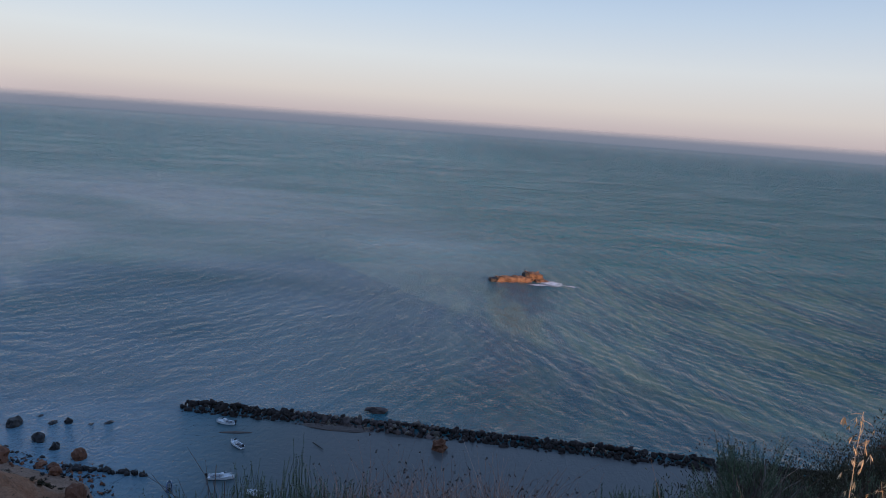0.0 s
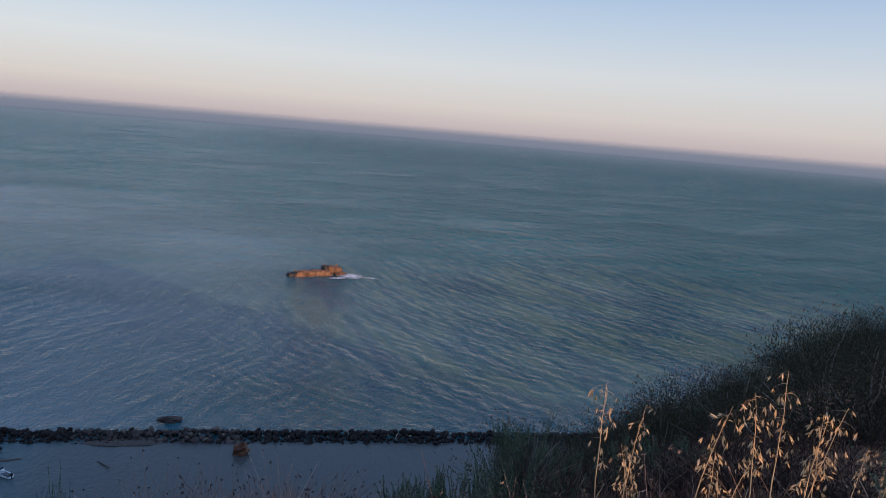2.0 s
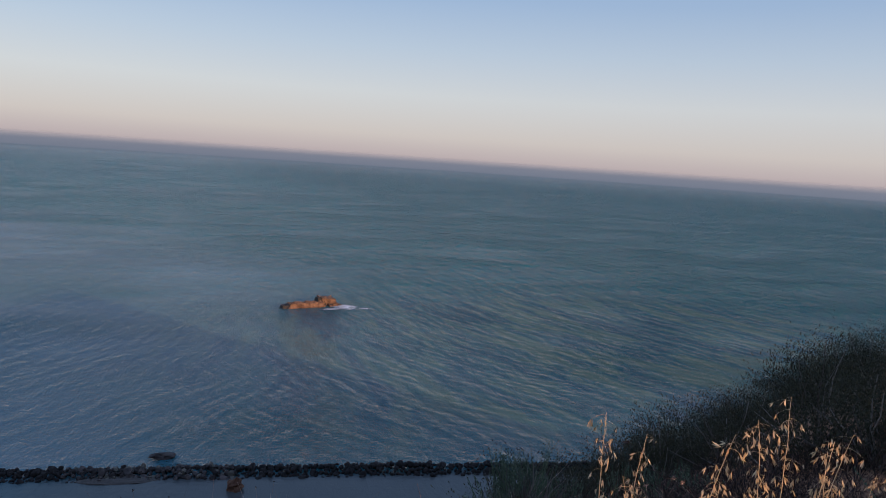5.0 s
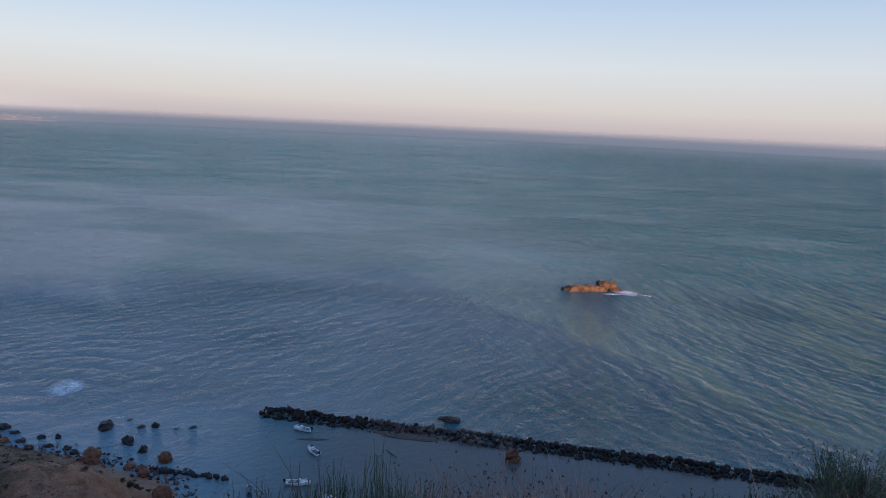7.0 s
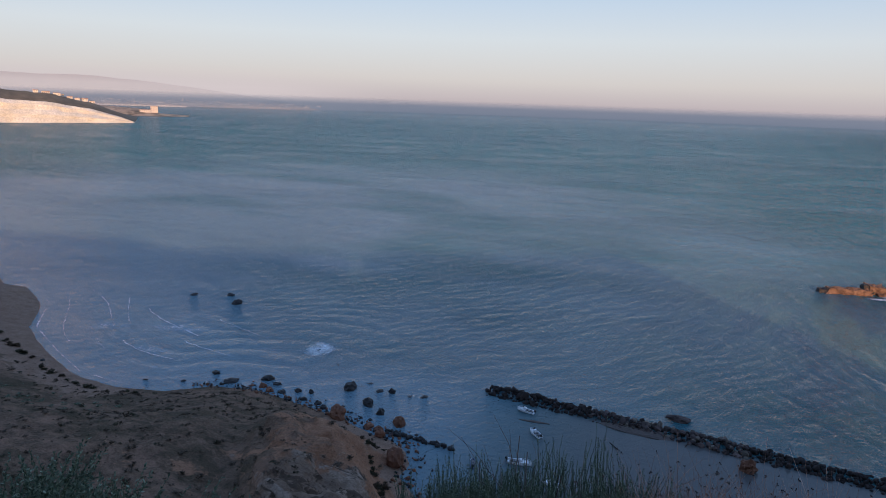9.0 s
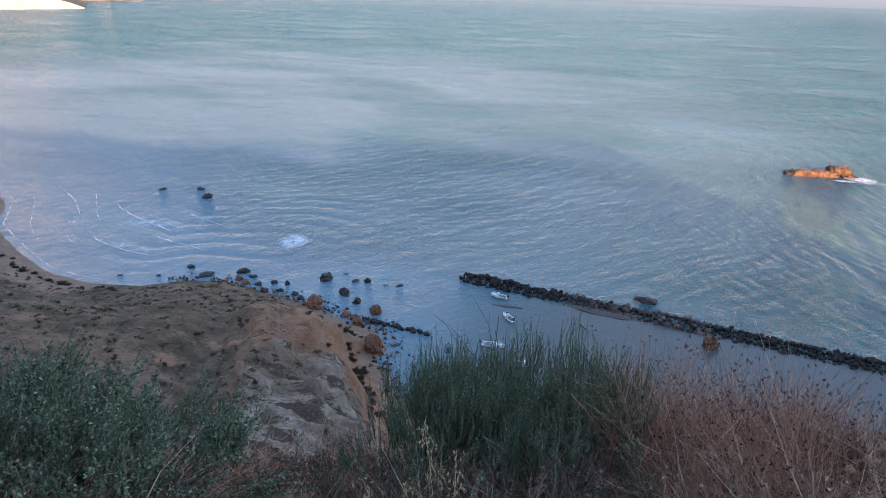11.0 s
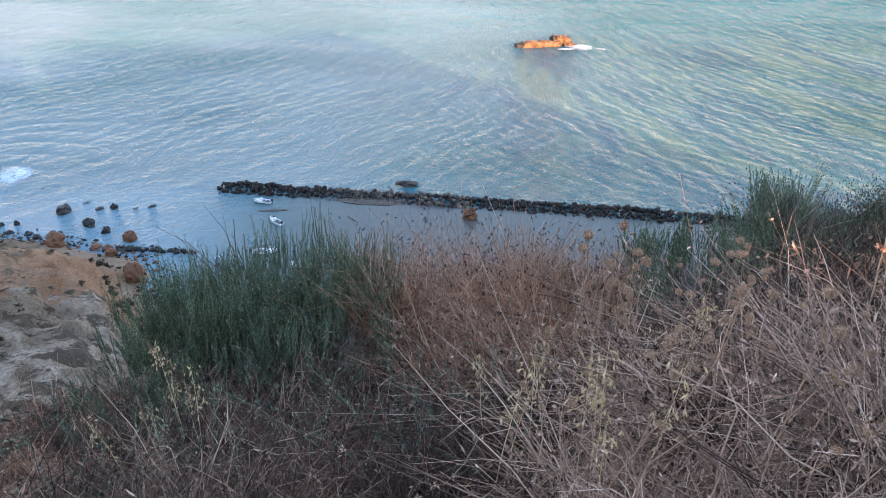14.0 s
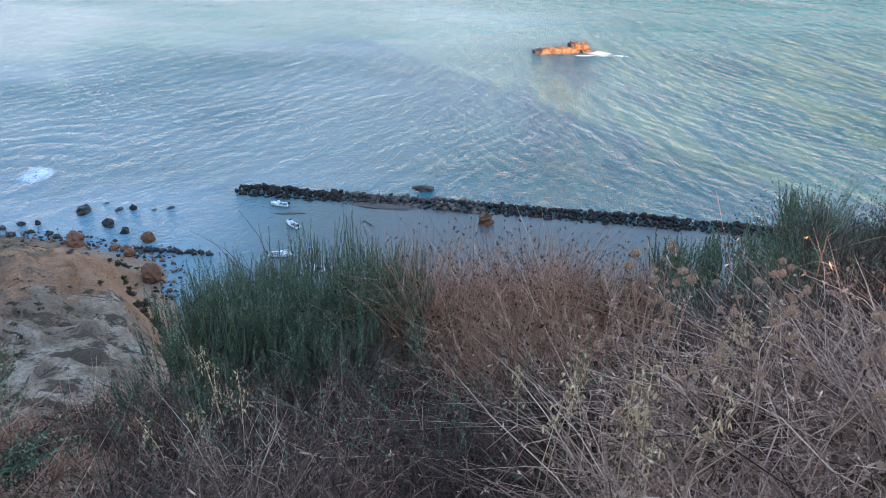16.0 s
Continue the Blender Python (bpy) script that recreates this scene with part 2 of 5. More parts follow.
M_STRAW = stem_material("straw_oats", (0.64, 0.43, 0.22), (0.84, 0.62, 0.36), (0.94, 0.76, 0.50), 0.6)
M_HEAD = stem_material("dried_umbel_heads", (0.28, 0.15, 0.09), (0.52, 0.31, 0.20), (0.72, 0.46, 0.32))


# mesh helpers ----------------------------------------------------------------
def fast_mesh(name, chunks, mat, smooth=False):
    """A mesh from chunks of (vertices, faces), each an array; faces of one chunk have one size."""
    vs, loops, starts, nv, nl = [], [], [], 0, 0
    for v, f in chunks:
        f = np.asarray(f)
        vs.append(np.asarray(v, float))
        loops.append((f + nv).ravel())
        starts.append(nl + np.arange(len(f)) * f.shape[1])
        nv += len(v)
        nl += f.size
    v, lo, st = np.concatenate(vs), np.concatenate(loops), np.concatenate(starts)
    me = bpy.data.meshes.new(name)
    me.vertices.add(len(v))
    me.vertices.foreach_set("co", v.ravel())
    me.loops.add(len(lo))
    me.loops.foreach_set("vertex_index", lo.astype(np.int32))
    me.polygons.add(len(st))
    me.polygons.foreach_set("loop_start", st.astype(np.int32))
    me.update(calc_edges=True)
    me.validate()
    if smooth:
        me.polygons.foreach_set("use_smooth", np.ones(len(me.polygons), bool))
    me.materials.append(mat)
    return me


def part(name, data, material, parent, label=""):
    """A bmesh or a mesh as one object under a thing or a part."""
    if isinstance(data, bmesh.types.BMesh):
        me = bpy.data.meshes.new(name)
        data.to_mesh(me)
        data.free()
        me.materials.append(material)
        data = me
    ob = new(name, data)
    ob.parent = parent
    if label:
        ob["label"] = label
    return ob


def thing(name, where, label, category, group="", kind=""):
    ob = new(name)
    ob.empty_display_size = 0.2
    ob.matrix_world = where
    return tagged(ob, label, category, group, kind)


def unit(a):
    return a / np.maximum(np.linalg.norm(a, axis=-1, keepdims=True), 1e-9)


def stems(rng, base, way, length, radius, bend=0.25, droop=0.1, seg=4, sides=3, wiggle=0.0):
    """Tapered, bent stems; returns vertices, quads, and the line of points along each stem."""
    n = len(base)
    length = np.broadcast_to(np.asarray(length, float), (n,))
    radius = np.broadcast_to(np.asarray(radius, float), (n,))
    side = rng.normal(size=(n, 3)) * bend
    side[:, 2] = side[:, 2] * 0.3 - droop
    u = np.linspace(0, 1, seg + 1)
    pts = base[:, None] + way[:, None] * (length[:, None] * u)[..., None] + side[:, None] * (length[:, None] * u ** 2)[..., None]
    if wiggle:
        j = rng.normal(size=pts.shape) * (wiggle * length)[:, None, None]
        j[:, 0] = 0
        pts = pts + j
    e1 = unit(np.cross(way, rng.normal(size=(n, 3))))
    e2 = np.cross(way, e1)
    a = np.arange(sides) * 2 * np.pi / sides
    ring = np.cos(a)[None, :, None] * e1[:, None] + np.sin(a)[None, :, None] * e2[:, None]
    r = radius[:, None] * (1 - 0.75 * u)[None]
    v = pts[:, :, None] + ring[:, None] * r[:, :, None, None]
    k = np.arange(sides)
    one = np.concatenate([np.stack([s * sides + k, s * sides + (k + 1) % sides, (s + 1) * sides + (k + 1) % sides, (s + 1) * sides + k], 1) for s in range(seg)])
    f = (one[None] + (np.arange(n) * (seg + 1) * sides)[:, None, None]).reshape(-1, 4)
    return v.reshape(-1, 3), f, pts


def blades(rng, base, way, length, width):
    """Small pointed leaves: two triangles folded along the midrib."""
    n = len(base)
    length = np.broadcast_to(np.asarray(length, float), (n,))[:, None]
    width = np.broadcast_to(np.asarray(width, float), (n,))[:, None]
    s = unit(np.cross(way, rng.normal(size=(n, 3))))
    up = np.cross(s, way)
    m = base + way * length * 0.5
    v = np.stack([base, m + s * width / 2 + up * width * 0.2, base + way * length, m - s * width / 2 + up * width * 0.2], 1)
    f = np.array([[0, 1, 2], [0, 2, 3]])[None] + (np.arange(n) * 4)[:, None, None]
    return v.reshape(-1, 3), f.reshape(-1, 3)


def turned(rng, n, tilt):
    """Unit vectors round the upright, leaning by about tilt radians."""
    a = rng.uniform(0, 2 * np.pi, n)
    t = np.abs(rng.normal(0, tilt, n))
    return np.stack([np.sin(t) * np.cos(a), np.sin(t) * np.sin(a), np.cos(t)], 1)


# the land --------------------------------------------------------------------
@functools.lru_cache(None)
def noise_table(seed):
    return np.random.RandomState(seed).uniform(-1, 1, (256, 256))


def fbm(x, y, scale, octaves=5, seed=0):
    """Value noise on numpy arrays, about -1 to 1."""
    out, amp, tot = np.zeros_like(x), 1.0, 0.0
    for o in range(octaves):
        tab = noise_table(seed + o * 17)
        px, py = x / scale * 2 ** o + 31.7 * o, y / scale * 2 ** o + 11.3 * o
        ix, iy = np.floor(px).astype(int), np.floor(py).astype(int)
        fx, fy = px - ix, py - iy
        fx, fy = fx * fx * (3 - 2 * fx), fy * fy * (3 - 2 * fy)
        g = lambda a, b: tab[a % 256, b % 256]
        out += amp * ((g(ix, iy) * (1 - fx) + g(ix + 1, iy) * fx) * (1 - fy) + (g(ix, iy + 1) * (1 - fx) + g(ix + 1, iy + 1) * fx) * fy)
        tot += amp
        amp *= 0.5
    return out / tot


def step(x, a, b):
    t = np.clip((x - a) / (b - a), 0, 1)
    return t * t * (3 - 2 * t)


SHORE = [(-520, 330), (-330, 205), (-268, 176), (-250, 166), (-238, 167), (-215, 155), (-197, 137), (-172, 125), (-155, 118),
         (-140, 117), (-127, 121), (-119, 129), (-108, 132), (-92, 130), (-82, 128), (-72, 125), (-66, 124), (-61, 121), (-58, 117),
         (-58, 112), (-54, 108), (-46, 100), (-36, 88), (-24, 82), (0, 84), (40, 92), (80, 112), (98, 138), (130, 150),
         (220, 190), (520, 260), (520, -520), (-520, -520)]


def inland(x, y):
    """Distance from the waterline, positive on land."""
    d = np.full(x.shape, 1e9)
    ins = np.zeros(x.shape, bool)
    for (ax, ay), (bx, by) in zip(SHORE, SHORE[1:] + SHORE[:1]):
        ex, ey = bx - ax, by - ay
        t = np.clip(((x - ax) * ex + (y - ay) * ey) / (ex * ex + ey * ey), 0, 1)
        d = np.minimum(d, np.hypot(x - ax - t * ex, y - ay - t * ey))
        c = (ay > y) != (by > y)
        with np.errstate(divide="ignore", invalid="ignore"):
            ins ^= c & (x < ex * (y - ay) / (ey if ey else 1e-9) + ax)
    return np.where(ins, d, -d)


def along(x, y, a, b):
    """Share of the way from a to b, and the signed distance from that line (positive to its left)."""
    e = np.subtract(b, a)
    l = np.hypot(*e)
    e = e / l
    return ((x - a[0]) * e[0] + (y - a[1]) * e[1]) / l, -(x - a[0]) * e[1] + (y - a[1]) * e[0]


def ground_height(x, y):
    x, y = np.asarray(x, float), np.asarray(y, float)
    s = inland(x, y)
    r = np.hypot(x, y)
    az = np.degrees(np.arctan2(x, y))
    # the hill on whose brow the camera stands: slope by direction
    near = np.interp(az, [-180, -150, -110, -80, -50, -25, 0, 14, 30, 45, 56, 75, 110, 150, 180],
                     [-0.30, -0.30, -0.10, 0.18, 0.44, 0.50, 0.50, 0.40, 0.16, 0.07, 0.05, 0.0, -0.16, -0.27, -0.30])
    far = np.interp(az, [-180, -110, -80, -50, 0, 14, 30, 45, 56, 75, 110, 180],
                    [-0.42, -0.15, 0.40, 0.78, 0.80, 0.78, 0.50, 0.21, 0.08, -0.04, -0.22, -0.42])
    brow = np.interp(az, [-180, -60, 15, 30, 56, 90, 180], [400, 400, 400, 21, 24, 400, 400])
    hill = 68.35 - near * np.minimum(r, 5) - far * np.clip(np.minimum(r, brow) - 5, 0, None) - 0.95 * np.clip(r - brow, 0, None)
    # an unseen rise inland, added for its shade; it breaks off on the right, where the low sun passes
    s_in, q = x * 0.530 - y * 0.848, x * 0.848 + y * 0.530
    shade_rise = (1 - step(q, 128, 160)) * step(q, -420, -300)
    hill = hill + 0.25 * np.clip(s_in - 40, 0, 150) * shade_rise
    hill = np.minimum(hill, 85 + 41 * shade_rise * step(s_in, 30, 190) * step(s_in, 330, 240) + 1.5 * fbm(x, y, 22, 3, 5))
    gap = step(q, 134, 166)
    hill = hill * (1 - gap) + np.minimum(hill, 6 + 0.2 * np.clip(s_in + 90, 0, None)) * gap
    # the low bench on the shore
    bench = 13 * (1 - np.exp(-np.clip(s, 0, None) / 26)) + 0.07 * np.clip(s, 0, None)
    beach = step(x, -82, -122) * step(y, 70, 105)
    bench = bench * (1 - 0.55 * beach)
    # the bare marl hump beside the harbour and the gully behind it
    u, v = along(x, y, (-69, 113), (-36, 61))
    hump = np.exp(-np.clip(np.abs(v + 4) - 4, 0, None) ** 2 / (2 * 9.0 ** 2)) * step(u, -0.12, 0.25) * (1 - step(u, 1.0, 1.4))
    ug, vg = along(x, y, (-96, 116), (-56, 58))
    gully = np.exp(-(vg / 5.0) ** 2) * step(ug, -0.1, 0.3)
    low = bench + 6.6 * hump * step(s, 0.5, 11) - 3.2 * gully * step(s, 4, 16)
    k = 5.0
    z = np.logaddexp(hill / k, low / k) * k
    rough = np.clip(r / 60, 0.02, 1) * step(s, 0, 12) * (1 - 0.65 * step(x, -75, -112) * step(y, 88, 108))
    z = z + rough * (2.6 * fbm(x, y, 26, 5, 3) + 0.9 * fbm(x, y, 5, 4, 9))
    z = z + hump * step(s, 2, 12) * (3.0 * np.abs(fbm(x, y, 8, 4, 21)) + 1.6 * fbm(x * 0.5, y, 3.5, 4, 22))
    z = z + hump * step(s, 4, 14) * 0.55 * np.sin(z * 2.6 + 3.0 * fbm(x, y, 12, 3, 27))
    z = z + 0.10 * fbm(x, y, 1.3, 3, 4) * step(r, 0.8, 3)
    shore = np.clip(s * 0.16, -4, 1.2) + 0.12 * fbm(x, y, 6, 3, 8)
    z = np.where(s > 0, shore + (z - 1.0) * step(s, 1.5, 14), shore)
    pond = np.exp(-(((x + 262) / 14) ** 2 + ((y - 152) / 7) ** 2))
    # an unseen notch through the crest behind, added so the low sun reaches the oats
    px, py = x - 2.3, y - 2.8
    back = px * 0.530 - py * 0.848
    across = px * 0.848 + py * 0.530
    wide = 0.7 + 0.006 * back
    cut = step(np.abs(across), 0.9 + wide, wide) * step(back, 0.5, 2.0) * step(back, 330, 300)
    z = np.where(cut > 0, np.minimum(z, z * (1 - cut) + cut * (68.70 + 0.2420 * back)), z)
    return z - 4.0 * pond


def land():
    az = np.concatenate([np.arange(-64, 62, 0.36), np.arange(62, 140, 2.5), np.arange(140, 156, 0.3), np.arange(156, 296, 3.0)])
    rr = np.concatenate([np.geomspace(0.35, 40, 95), np.arange(40.9, 165, 0.95), np.geomspace(166.5, 500, 40)])
    a, r = np.meshgrid(np.radians(az), rr)
    x, y = r * np.sin(a), r * np.cos(a)
    z = ground_height(x, y)
    n, m = x.shape
    v = np.stack([x, y, z], -1).reshape(-1, 3)
    i, j = np.meshgrid(np.arange(n - 1), np.arange(m), indexing="ij")
    j2 = (j + 1) % m
    f = np.stack([i * m + j, (i + 1) * m + j, (i + 1) * m + j2, i * m + j2], -1).reshape(-1, 4)[:, ::-1]
    rim = len(v)
    v = np.concatenate([v, [[0, 0, 68.35]]])
    jj = np.arange(m)
    fan = np.stack([jj, (jj + 1) % m, np.full(m, rim)], -1)[:, ::-1] - len(v)
    me = fast_mesh("ground", [(v, f), (np.zeros((0, 3)), fan)], M_GROUND, True)
    x, y = v[:, 0], v[:, 1]
    s = inland(x, y)
    u, w = along(x, y, (-69, 113), (-36, 61))
    marl = np.exp(-np.clip(np.abs(w + 5) - 4, 0, None) ** 2 / (2 * 4.0 ** 2)) * step(u, 0.30, 0.58) * (1 - step(u, 1.15, 1.45)) * step(s, 1, 6)
    clay = np.maximum(np.exp(-(w / 12) ** 2) * (1 - step(u, 0.42, 0.72)) * step(u, -0.3, -0.1), np.maximum(0.6 * np.exp(-((w + 12) / 5) ** 2) * step(u, 0, 0.2), 0.9 * np.exp(-((w - 5) / 5) ** 2) * step(u, 0.2, 0.4)))
    scar = step(fbm(x * 0.5, y, 9, 4, 33), 0.12, 0.34) * np.exp(-((w + 24) / 13) ** 2) * step(u, 0.1, 0.4)
    clay = np.maximum(clay, 0.58 * scar)
    marl = np.maximum(marl, 0.7 * step(fbm(x * 0.5, y, 7, 4, 37), 0.2, 0.4) * np.exp(-((w + 17) / 6) ** 2) * step(u, 0.35, 0.6) * (1 - step(u, 1.2, 1.5)))
    beach = step(x, -128, -140) * (1 - step(s, 8, 16))
    strip = (1 - step(s, 2, 5)) * step(x, -90, -80) + np.exp(-(((x + 66) / 3.5) ** 2 + ((y - 118) / 5) ** 2))
    for name, val in (("marl", marl), ("clay", clay), ("sand", np.clip(np.maximum(beach, strip), 0, 1))):
        at = me.attributes.new(name, "FLOAT", "POINT")
        at.data.foreach_set("value", val.astype(np.float32))
    ob = new("ground", me)
    return tagged(ob, "dry scrub hillside falling to a pale marl bench and sandy shore", "hillside", kind="structure")


def slick_and_sheen(x, y):
    """Smoother water in the lee on the beach side; also the mask for its painted sky sheen."""
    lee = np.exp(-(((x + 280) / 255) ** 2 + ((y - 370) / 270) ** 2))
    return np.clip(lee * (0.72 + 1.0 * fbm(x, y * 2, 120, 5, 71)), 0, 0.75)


def crest_field(x, y):
    """Distance across and along the crests, which fan out round the shallows in front of the harbour."""
    fan = -0.12 + 0.56 * np.tanh(x / 105)
    return x + fan * 115 * np.tanh((y - 230) / 115), y - fan * x


def wave_height(x, y, murk):
    """Swell trains running along the shore under a short wind chop."""
    wx, wy = crest_field(x, y)
    wx = wx + 4.0 * fbm(x, y, 45, 3, 61) + 2.2 * fbm(x, y, 14, 3, 62)
    wy = wy + 4.0 * fbm(x, y, 45, 3, 63) + 2.2 * fbm(x, y, 14, 3, 64)
    h = np.zeros_like(x)
    r = np.hypot(x, y)
    for lam, amp, turn, ph in ((15.0, 0.026, -4, 0.3), (11.5, 0.028, 12, 1.9), (9.2, 0.030, -16, 4.1), (7.1, 0.040, 12, 2.2), (6.0, 0.042, -2, 5.0), (5.2, 0.045, -14, 0.2),
                               (4.6, 0.044, 18, 0.7), (3.9, 0.042, -24, 3.3), (3.4, 0.040, 30, 1.1)):
        k = 2 * math.pi / lam
        p = k * (wx * math.cos(radians(turn)) + wy * math.sin(radians(turn))) + ph
        env = (0.75 + 0.6 * fbm(x, y, lam * 5, 2, int(lam * 10))) * (0.85 if lam < 6.5 else 1.0) * (1 + (1.5 if lam > 9 else 0.8 if lam > 5.5 else 0.2) * np.maximum(step(x, -30, 50), 0.8 * step(x, -20, -90)))
        h += 0.62 * amp * env * (1 - 1.6 * np.abs(np.sin(p / 2)) ** 1.3) * step(r, 130 * lam, 65 * lam)
    h += 0.10 * fbm(wx, wy * 0.3, 4, 3, 66) * step(r, 900, 400)
    slick = (1 - 0.25 * slick_and_sheen(x, y)) * (0.62 + 0.38 * step(x, -140, 90))
    shelter = 1 - 0.93 * murk
    return h * slick * shelter


def sea():
    az = np.radians(np.concatenate([np.arange(-62, 58, 0.2), np.arange(58, 298, 4.0)]))
    rr = np.concatenate([[20.0, 50, 70, 82], np.arange(90, 470, 1.15), np.geomspace(472, 1500, 180), np.geomspace(1530, 4950, 40)])
    a, r = np.meshgrid(az, rr)
    x, y = r * np.sin(a), r * np.cos(a)
    n, m = x.shape
    i, j = np.meshgrid(np.arange(n - 1), np.arange(m), indexing="ij")
    j2 = (j + 1) % m
    f = np.stack([i * m + j, (i + 1) * m + j, (i + 1) * m + j2, i * m + j2], -1).reshape(-1, 4)[:, ::-1]
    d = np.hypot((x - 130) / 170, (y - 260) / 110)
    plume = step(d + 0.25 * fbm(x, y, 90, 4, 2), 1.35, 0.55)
    # the harbour behind the breakwater
    line = np.interp(x, [-58, -13, 25, 65, 100], [160, 156, 152, 149, 143])
    sheltered = step(y, line + 1, line - 3) * step(x, 150, 120) * step(x + 9 * fbm(x, y, 14, 3, 5), -92, -34)
    murk = sheltered * step(x, -76, -14)
    # pale sand shows through the shallow water off the beach; in the lee, painted sky sheen
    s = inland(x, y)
    shoal_sheen = np.clip(0.9 * np.exp(s / 55) * step(x, 30, -60) + 1.4 * slick_and_sheen(x, y), 0, 0.95) * (1 - murk)
    fade = step(r, 1500, 500) * step(r, 60, 100)
    z = wave_height(x, y, sheltered) * fade * (0.4 + 0.6 * step(-s, 8, 110))
    # low breakers that bend round the bay, parallel to the beach
    bay = step(x, -80, -125) * step(-s, 2, 14) * step(-s, 105, 60) * step(x, -330, -260)
    crest = 1 - np.abs(np.sin(np.pi * (s + 6.0 * fbm(x, y, 30, 3, 91)) / 9.0)) ** 0.9
    z = z + 0.15 * bay * crest * np.clip(0.55 + 1.1 * fbm(x, y, 17, 3, 92), 0, 1.2)
    v = np.stack([x, y, z], -1).reshape(-1, 3)
    me = fast_mesh("sea", [(v, f)], M_SEA, True)
    across, lengthwise = crest_field(x, y)
    across, lengthwise = across + 5.0 * fbm(x, y, 60, 3, 68), lengthwise + 5.0 * fbm(x, y, 60, 3, 69)
    # darker body colour near the shore and out to the right
    deep = np.maximum(step(r, 320, 170) * step(x, -150, -60), 0.75 * step(x, 20, 260))
    wind = 0.60 + 0.72 * step(x, -160, 190) - 0.25 * step(r, 330, 200)
    for name, val in (("wind", wind), ("across", across), ("along", lengthwise), ("deep", deep), ("plume", plume * (1 - murk)), ("murk", murk), ("shoal_sheen", shoal_sheen), ("calm", np.maximum(sheltered, 0.12 * slick_and_sheen(x, y))), ("offing", 1 - step(r, 500, 230) * step(r, 60, 100))):
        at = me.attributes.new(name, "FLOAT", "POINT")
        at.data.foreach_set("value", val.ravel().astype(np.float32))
    ob = new("sea", me)
    return tagged(ob, "blue-green evening sea with wind ripples", "sea", kind="structure")


ground_ob = land()
sea_ob = sea()


def ground_z(x, y):
    return float(ground_height(np.array([x]), np.array([y]))[0])

# distance: haze, far coast, headland -----------------------------------------
def haze_bank():
    """Painted sea haze that closes the horizon: a pale glowing ring that thins out upwards."""
    k = Mat("sea_haze_glow")
    t = k.t
    out = t.nodes["Material Output"]
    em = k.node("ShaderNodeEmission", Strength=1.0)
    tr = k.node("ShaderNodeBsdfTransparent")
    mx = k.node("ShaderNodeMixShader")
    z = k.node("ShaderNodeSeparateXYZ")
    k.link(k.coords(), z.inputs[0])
    # the ring's foot glows in the sea's tone, up to the horizon
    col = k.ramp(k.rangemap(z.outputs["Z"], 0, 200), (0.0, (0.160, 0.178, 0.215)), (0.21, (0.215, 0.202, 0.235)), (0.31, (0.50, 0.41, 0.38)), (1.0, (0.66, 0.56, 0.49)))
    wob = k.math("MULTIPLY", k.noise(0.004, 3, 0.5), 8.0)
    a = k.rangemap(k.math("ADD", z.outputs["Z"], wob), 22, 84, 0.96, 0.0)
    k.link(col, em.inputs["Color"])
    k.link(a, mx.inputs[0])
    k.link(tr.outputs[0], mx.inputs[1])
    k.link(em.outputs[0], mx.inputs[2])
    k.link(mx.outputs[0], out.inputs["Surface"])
    n = 180
    az = np.linspace(0, 2 * np.pi, n, endpoint=False)
    rows = np.array([-2.0, 20, 40, 60, 90, 140, 200])
    a2, zz = np.meshgrid(az, rows)
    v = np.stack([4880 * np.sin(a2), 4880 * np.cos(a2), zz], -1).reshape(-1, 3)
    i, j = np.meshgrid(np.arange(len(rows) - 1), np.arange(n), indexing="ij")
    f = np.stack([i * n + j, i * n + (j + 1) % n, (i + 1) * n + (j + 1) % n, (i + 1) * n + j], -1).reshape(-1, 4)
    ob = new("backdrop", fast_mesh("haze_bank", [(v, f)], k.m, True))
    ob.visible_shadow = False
    return tagged(ob, "glowing grey-mauve ring painted as sea haze along the horizon", "haze", kind="structure")


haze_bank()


def bay_haze_glow():
    """Painted warm haze: a thin glowing sheet in front of the hills across the bay."""
    k = Mat("bay_haze_glow")
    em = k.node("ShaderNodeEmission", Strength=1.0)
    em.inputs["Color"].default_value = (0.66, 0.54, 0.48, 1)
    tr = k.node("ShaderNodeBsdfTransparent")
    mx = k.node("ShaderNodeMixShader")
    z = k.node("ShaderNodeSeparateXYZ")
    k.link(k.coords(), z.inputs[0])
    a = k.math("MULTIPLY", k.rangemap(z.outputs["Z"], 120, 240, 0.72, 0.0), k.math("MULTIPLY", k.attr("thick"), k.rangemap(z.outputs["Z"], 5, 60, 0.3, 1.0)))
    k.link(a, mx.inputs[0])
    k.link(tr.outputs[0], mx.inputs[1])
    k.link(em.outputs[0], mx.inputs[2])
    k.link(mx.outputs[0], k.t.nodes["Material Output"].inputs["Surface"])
    az = np.radians(np.arange(-80, -26, 1.0))
    rows = np.array([0.0, 60, 120, 180, 240])
    a2, zz = np.meshgrid(az, rows)
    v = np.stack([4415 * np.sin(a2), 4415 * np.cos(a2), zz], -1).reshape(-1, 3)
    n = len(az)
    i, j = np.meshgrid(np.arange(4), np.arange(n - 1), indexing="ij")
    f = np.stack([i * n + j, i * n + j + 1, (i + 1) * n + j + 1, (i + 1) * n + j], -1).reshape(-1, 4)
    me = fast_mesh("bay_haze_glow", [(v, f)], k.m, True)
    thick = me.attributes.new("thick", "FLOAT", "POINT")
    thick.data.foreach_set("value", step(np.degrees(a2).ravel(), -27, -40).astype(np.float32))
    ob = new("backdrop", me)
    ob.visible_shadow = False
    tagged(ob, "thin glowing pink sheet painted as haze before the far hills", "haze", kind="structure")


bay_haze_glow()


